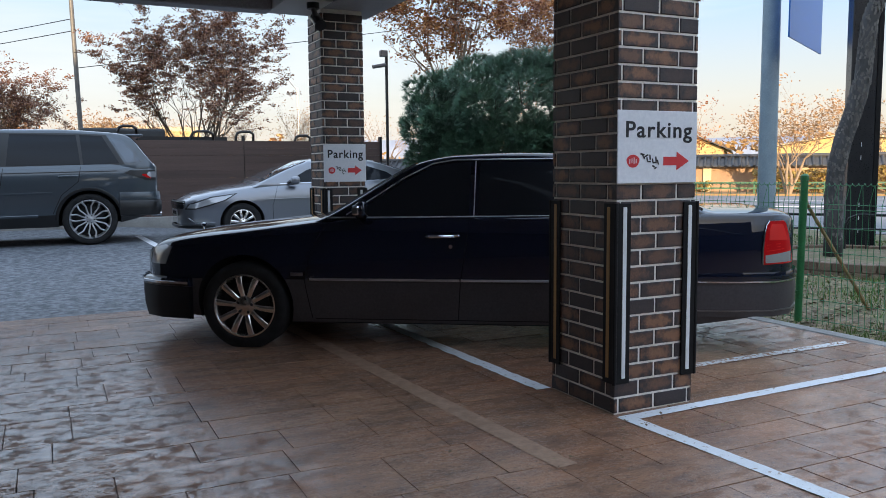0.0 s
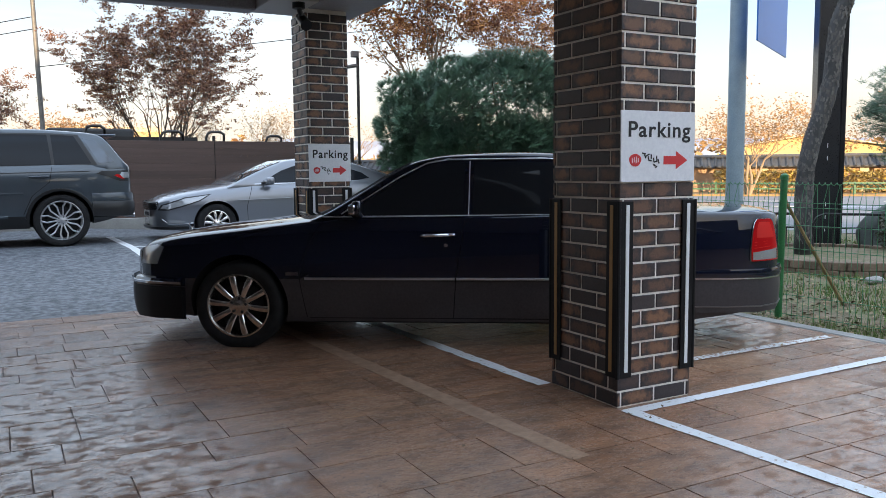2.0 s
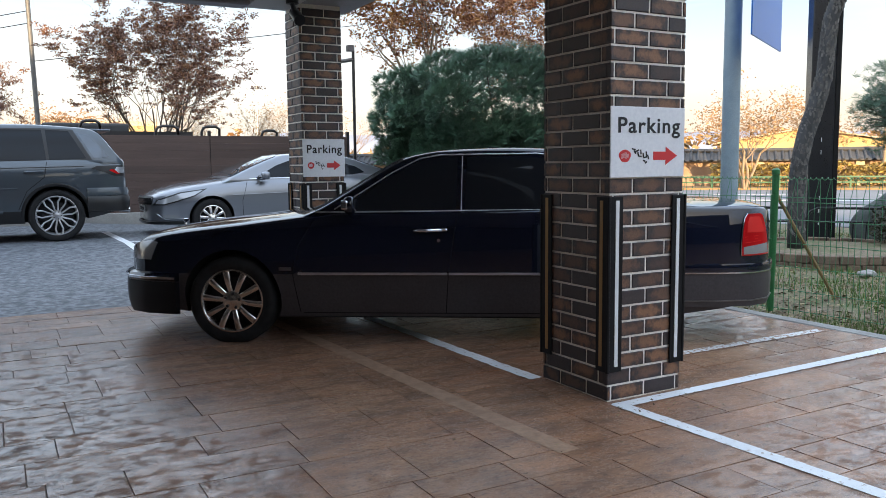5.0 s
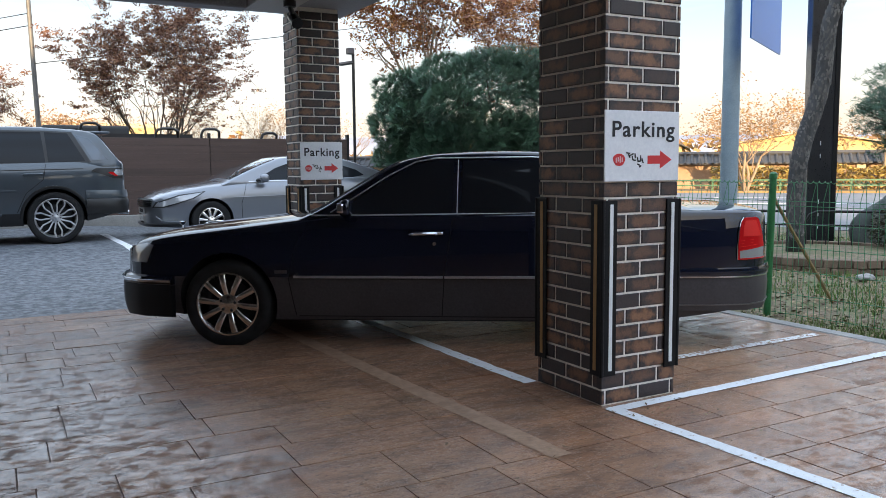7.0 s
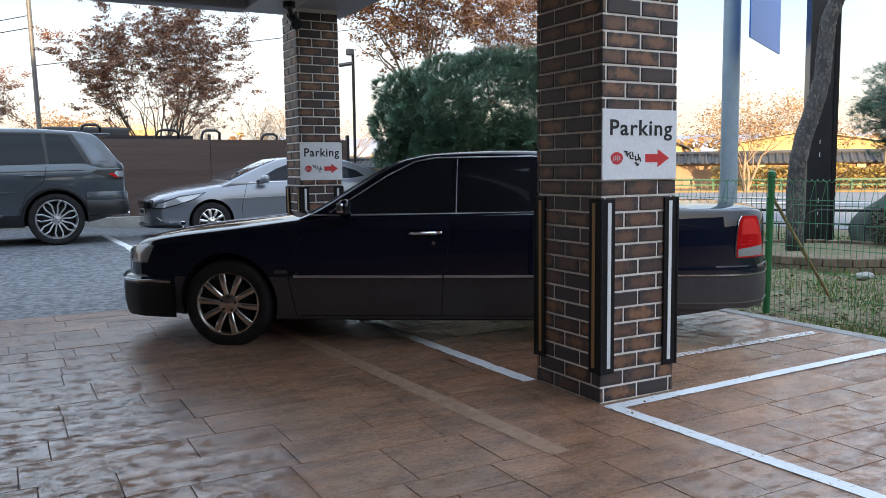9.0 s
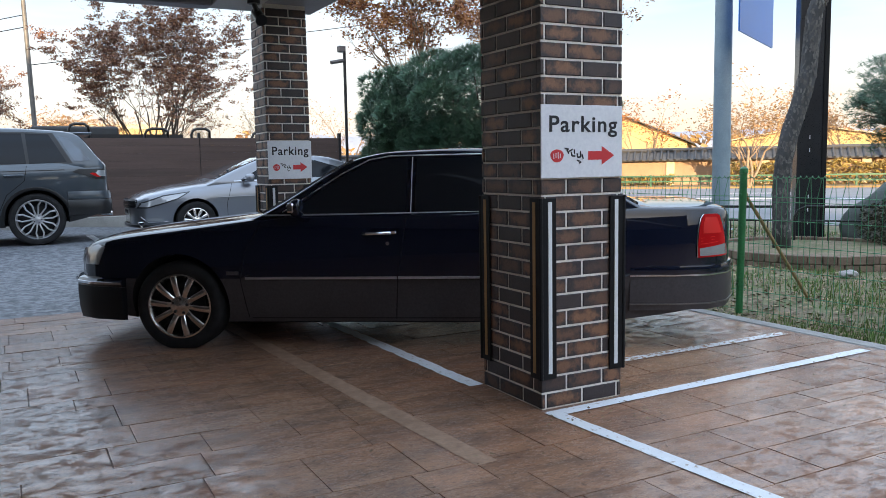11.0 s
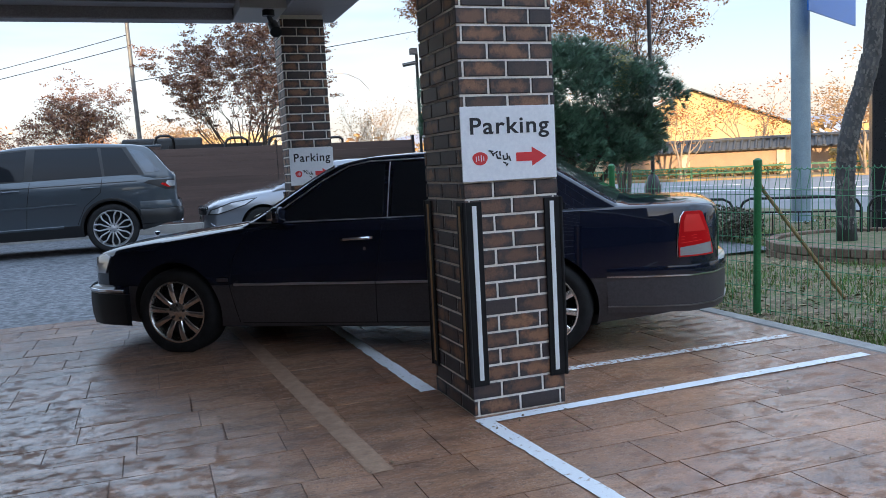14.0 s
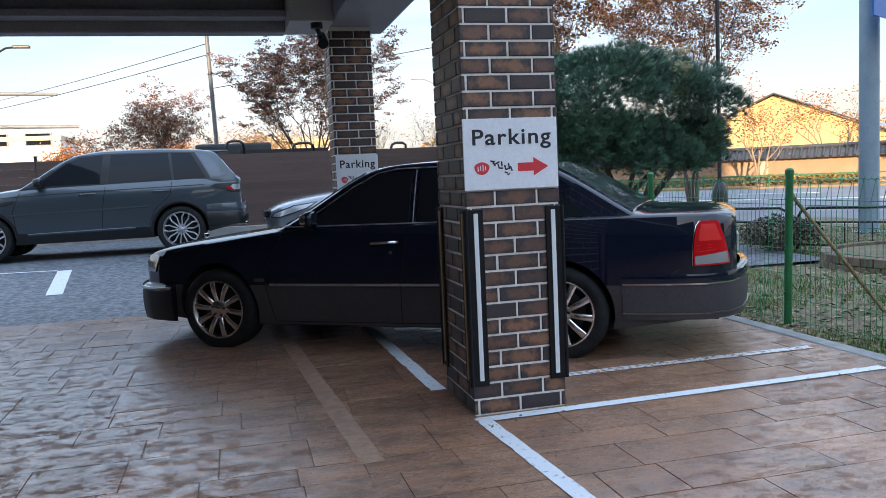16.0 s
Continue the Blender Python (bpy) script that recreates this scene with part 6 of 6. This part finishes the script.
# distance haze is put into the hills' pale blue colour
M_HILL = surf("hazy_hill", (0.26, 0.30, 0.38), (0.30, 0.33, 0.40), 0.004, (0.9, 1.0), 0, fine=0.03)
M_WOODS = surf("autumn_woods", (0.36, 0.20, 0.08), (0.26, 0.17, 0.08), 0.1, (0.9, 1.0), 0, island=0.4)
M_KERBGREEN = plain("green_verge_rail", (0.035, 0.12, 0.06), 0.5)
ACROSS = pose(0.8, -0.2, 0, 0, 0, -46.2)     # x along the road, y away over it

wall_far = tagged(base("tile_topped_wall", ACROSS), "low wall with a dark tiled coping across the road", "wall")
part("wall_body", box(-32, 40, 44.0, 44.35, -.1, 1.35), M_WALLBRICK, wall_far)
for k in range(15):
    part("wall_post", box(-30 + k * 4.6, -29.6 + k * 4.6, 43.9, 43.998, -.1, 1.35), M_CREAM, wall_far)
part("coping", poly_plate([(43.55, 1.34), (44.17, 1.78), (44.8, 1.34), (44.8, 1.28), (43.55, 1.28)], -32, 72), M_TILE, wall_far).matrix_basis = Matrix(((0, 1, 0, 0), (1, 0, 0, 0), (0, 0, 1, 0), (0, 0, 0, 1)))
tile_me = None
for k in range(150):
    if tile_me is None:
        ob = part("tile_roll", tube([(0, -.66, -.02), (0, 0, .47)], .075, 7), M_TILE, wall_far)
        tile_me = ob.data
    else:
        ob = new("tile_roll", tile_me)
        ob.parent = wall_far
    ob.matrix_basis = pose(-20 + k * .34, 44.17, 1.33)
part("ridge", tube([(-32, 44.17, 1.83), (40, 44.17, 1.83)], .11, 8), M_TILE, wall_far)


def hedge(x0, x1, y, h, d, n, seed, leaf, name="hedge"):
    rnd = random.Random(seed)
    v, f = [], []
    for i in range(n):
        x = rnd.uniform(x0, x1)
        hh = h * (1 + .25 * noise.noise((x * .8, seed, 0)))
        p = Vector((x, y + rnd.uniform(-d, d), hh * (1 - rnd.random() ** 2.2)))
        leaf_quads(v, f, p, .11, rnd)
    ob = from_lists(name, v, f, leaf)
    ob.matrix_world = ACROSS
    return tagged(ob, "autumn-yellow clipped hedge across the road", "hedge", kind="stuff")


hedge(0, 38, 42.6, 1.12, .7, 14000, 3, M_HEDGE)
hedge(-14, -2, 43.0, .5, .5, 2500, 5, M_HEDGE)
verge = tagged(part("verge", box(-60, 60, 40, 60, -.12, .03), surf("dry_verge", (0.30, 0.20, 0.09), (0.22, 0.15, 0.07), .6, (0.9, 1), .2, fine=20)), "dry grass verge across the road", "verge", kind="structure")
verge.matrix_world = ACROSS
rail = tagged(base("verge_rail", ACROSS), "low green rail along the far verge", "rail")
for z in (.25, .5):
    part("rail_bar", box(-40, 40, 40.4, 40.45, z, z + .07), M_KERBGREEN, rail)
for k in range(27):
    part("rail_post", box(-39 + 3 * k, -38.92 + 3 * k, 40.46, 40.54, 0, .6), M_KERBGREEN, rail)
for k, (y, dash) in enumerate(((24.5, True), (29.0, False), (29.3, False), (34.0, True))):
    for j in range(12 if dash else 1):
        xa, xb = (-30 + j * 6, -27 + j * 6) if dash else (-60, 60)
        ob = part("road_line", box(xa, xb, y, y + .14, -.052, -.046), M_LINE)
        ob.matrix_world = ACROSS
        tagged(ob, "white painted lane line on the road", "line", kind="structure")


def gable_house(x, y, w, d, eave, ridge, m, wall, roof, label, windows=0):
    root = tagged(base("house", m @ pose(x, y, 0)), label, "house")
    bm = bmesh.new()
    pr = [(0, 0), (w, 0), (w, eave), (w * .5, ridge), (0, eave)]
    a = [bm.verts.new((u, 0, z)) for u, z in pr]
    b = [bm.verts.new((u, d, z)) for u, z in pr]
    bm.faces.new(a)
    bm.faces.new(b[::-1])
    for k in range(5):
        bm.faces.new((a[k], b[k], b[(k + 1) % 5], a[(k + 1) % 5]))
    bmesh.ops.recalc_face_normals(bm, faces=bm.faces)
    part("wall", bm, wall, root)
    for s in (0, 1):
        xo = -.5 if s == 0 else w + .5
        zo = eave - .5 * (ridge - eave) / (w * .5)
        bm = bmesh.new()
        q = [(xo, -.5, zo + .06), (w * .5, -.5, ridge + .06), (w * .5, d + .5, ridge + .06), (xo, d + .5, zo + .06)]
        top = [bm.verts.new((u, v, z + .09)) for u, v, z in q]
        bot = [bm.verts.new(p) for p in q]
        bm.faces.new(top)
        bm.faces.new(bot[::-1])
        for k in range(4):
            bm.faces.new((top[k], top[(k + 1) % 4], bot[(k + 1) % 4], bot[k]))
        bmesh.ops.recalc_face_normals(bm, faces=bm.faces)
        part("roof_slope", bm, roof, root)
    for k in range(windows):
        u = w * (k + .7) / (windows + .4)
        wn_ = part("window", box(u - .5, u + .5, -.04, .02, eave * .35, eave * .75, .02), M_CREAM, root)
        part("pane", box(u - .42, u + .42, -.05, -.042, eave * .38, eave * .72), M_GLASS, wn_)
    return root


gable_house(-16.4, 61, 14.6, 16, 2.6, 5.7, ACROSS, M_YELLOW, M_TILE, "ochre gabled house behind the tile-topped wall", 0)
gable_house(1.0, 66, 12, 9, 2.6, 3.6, ACROSS, M_YELLOW, M_CREAM, "low ochre house across the road", 5)
red = gable_house(16, 74, 22, 8, 1.9, 1.95, ACROSS, M_CREAM, M_REDROOF, "long low house with a red sheet roof", 0)
rr = bmesh.new()
add_box(rr, -1, 23, -2.2, 0, 0, .1)
rob = part("roof_front", rr, M_REDROOF, red)
rob.matrix_basis = pose(0, 0, 1.5, 26)
for k in range(40):
    rib = part("roof_seam", box(-.06, .06, -2.25, 0, .1, .2), M_CREAM, rob)
    rib.matrix_basis = pose(-.8 + k * .6, 0, 0)


def flat_house(x, y, w, d, h, wall, label, rows, cols, sill=.9):
    root = tagged(base("building", pose(x, y, 0)), label, "building")
    part("wall", box(0, w, 0, d, -.2, h), wall, root)
    part("parapet", box(-.1, w + .1, -.1, d + .1, h, h + .35), M_CREAM, root)
    for r in range(rows):
        for c in range(cols):
            u, z = w * (c + .5) / cols, sill + r * 2.8
            wn_ = part("window", box(u - w / cols * .32, u + w / cols * .32, -.06, .02, z + 1.1, z + 2.1, .02), M_CONCRETE, root)
            part("pane", box(u - w / cols * .28, u + w / cols * .28, -.08, -.062, z + 1.18, z + 2.02), M_GLASS, wn_)
    return root


M_WHITEWALL = surf("white_rendered_wall", (0.70, 0.68, 0.64), (0.62, 0.60, 0.56), .5, (0.8, 0.9), .1)
flat_house(-26, 67, 15.2, 8, 5.2, M_WHITEWALL, "white flat-roofed building with dark windows", 2, 5)
flat_house(3.5, 70, 8.5, 8, 4.6, M_YELLOW, "pale ochre flat-roofed building", 1, 4, .6)
flat_house(5.0, 60, 6.5, 6, 3.4, M_CREAM, "cream low building behind the trees", 1, 3, .4)

# hills, far woods and far city blocks
def ridge_mesh(name, y0, h0, seed, x0, x1, mat, label, amp, freq, kind="structure"):
    n = 120
    v, f = [], []
    for i in range(n + 1):
        x = x0 + (x1 - x0) * i / n
        h = h0 + amp * (noise.noise((x * freq, seed, 0)) + .4 * noise.noise((x * freq * 3, seed, 1)))
        v += [(x, y0, -2), (x, y0 + h * .8, max(h, 1)), (x, y0 + h * 2.5, -2)]
    for i in range(n):
        for k in range(2):
            a = i * 3 + k
            f.append((a, a + 3, a + 4, a + 1))
    ob = from_lists(name, v, f, mat, smooth=True)
    ob.matrix_world = ACROSS
    tagged(ob, label, "hills", kind=kind)


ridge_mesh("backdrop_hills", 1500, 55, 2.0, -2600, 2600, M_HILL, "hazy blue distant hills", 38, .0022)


def far_woods():
    rnd = random.Random(9)
    v, f = [], []
    for i in range(5200):
        x = rnd.uniform(-90, 110)
        y = rnd.uniform(92, 104)
        top = 4.2 + 2.6 * noise.noise((x * .06, 3, 0)) + 1.2 * noise.noise((x * .3, 4, 0))
        leaf_quads(v, f, Vector((x, y, top * rnd.random() ** .7)), .6, rnd)
    ob = from_lists("far_woods", v, f, M_WOODS)
    ob.matrix_world = ACROSS
    tagged(ob, "distant autumn woods in low sun", "woods", kind="stuff")


far_woods()
rndc = random.Random(6)
for k in range(9):
    h = rndc.uniform(14, 24)
    ob = part("building", box(-9, 9, -6, 6, -2, h), M_WHITEWALL)
    ob.matrix_world = ACROSS @ pose(300 + 26 * k + rndc.uniform(-6, 6), 930 + rndc.uniform(-30, 30), 0)
    tagged(ob, "pale distant apartment block", "building", "distant blocks")

# ---- stamped slabs of the paving, last ----
slab_cache = {}


def slab_mesh(lx, ly):
    key = (round(lx, 2), round(ly, 2))
    if key not in slab_cache:
        a, b, c = lx / 2, ly / 2, 0.0015
        v = [(-a, -b, -0.009), (a, -b, -0.009), (a, b, -0.009), (-a, b, -0.009), (-a + c, -b + c, 0), (a - c, -b + c, 0), (a - c, b - c, 0), (-a + c, b - c, 0)]
        f = [(4, 5, 6, 7)] + [(k, (k + 1) % 4, 4 + (k + 1) % 4, 4 + k) for k in range(4)]
        me = bpy.data.meshes.new("slab")
        me.from_pydata(v, [], f)
        me.update()
        me.materials.append(M_STAMP)
        slab_cache[key] = me
    return slab_cache[key]


def pave():
    rnd = random.Random(11)
    far_v, far_f = [], []
    gap = 0.003
    count = 0
    y = -14.0
    while y < PAVE_Y1 - 0.02:
        h = rnd.choice((0.22, 0.30, 0.30, 0.42))
        if PAVE_Y1 - y - h < 0.15:
            h = PAVE_Y1 - y
        x = -14.0 - rnd.random() * 0.4
        while x < PAVE_X1 - 0.005:
            l = rnd.choice((0.30, 0.42, 0.42, 0.60, 0.72))
            if PAVE_X1 - x - l < 0.15:
                l = PAVE_X1 - x
            l = round(l, 2)
            cx, cy = x + l / 2, y + h / 2
            z = rnd.uniform(-0.0012, 0.0012)
            if 0.2 < cx < 4.6 and 1.9 < cy < 7.6 and count < 300:
                ob = new("slab", slab_mesh(l - gap, h - gap))
                ob.parent = floor
                ob.matrix_basis = pose(cx, cy, z, rnd.uniform(-.3, .3), rnd.uniform(-.2, .2), 0)
                count += 1
            else:
                a, b, c = (l - gap) / 2, (h - gap) / 2, 0.0015
                n = len(far_v)
                far_v += [(cx - a, cy - b, z - .009), (cx + a, cy - b, z - .009), (cx + a, cy + b, z - .009), (cx - a, cy + b, z - .009),
                          (cx - a + c, cy - b + c, z), (cx + a - c, cy - b + c, z), (cx + a - c, cy + b - c, z), (cx - a + c, cy + b - c, z)]
                far_f += [(n + 4, n + 5, n + 6, n + 7)] + [(n + k, n + (k + 1) % 4, n + 4 + (k + 1) % 4, n + 4 + k) for k in range(4)]
            x += l
        y += h
    tagged(from_lists("outer_slabs", far_v, far_f, M_STAMP, floor), kind="stuff")


pave()
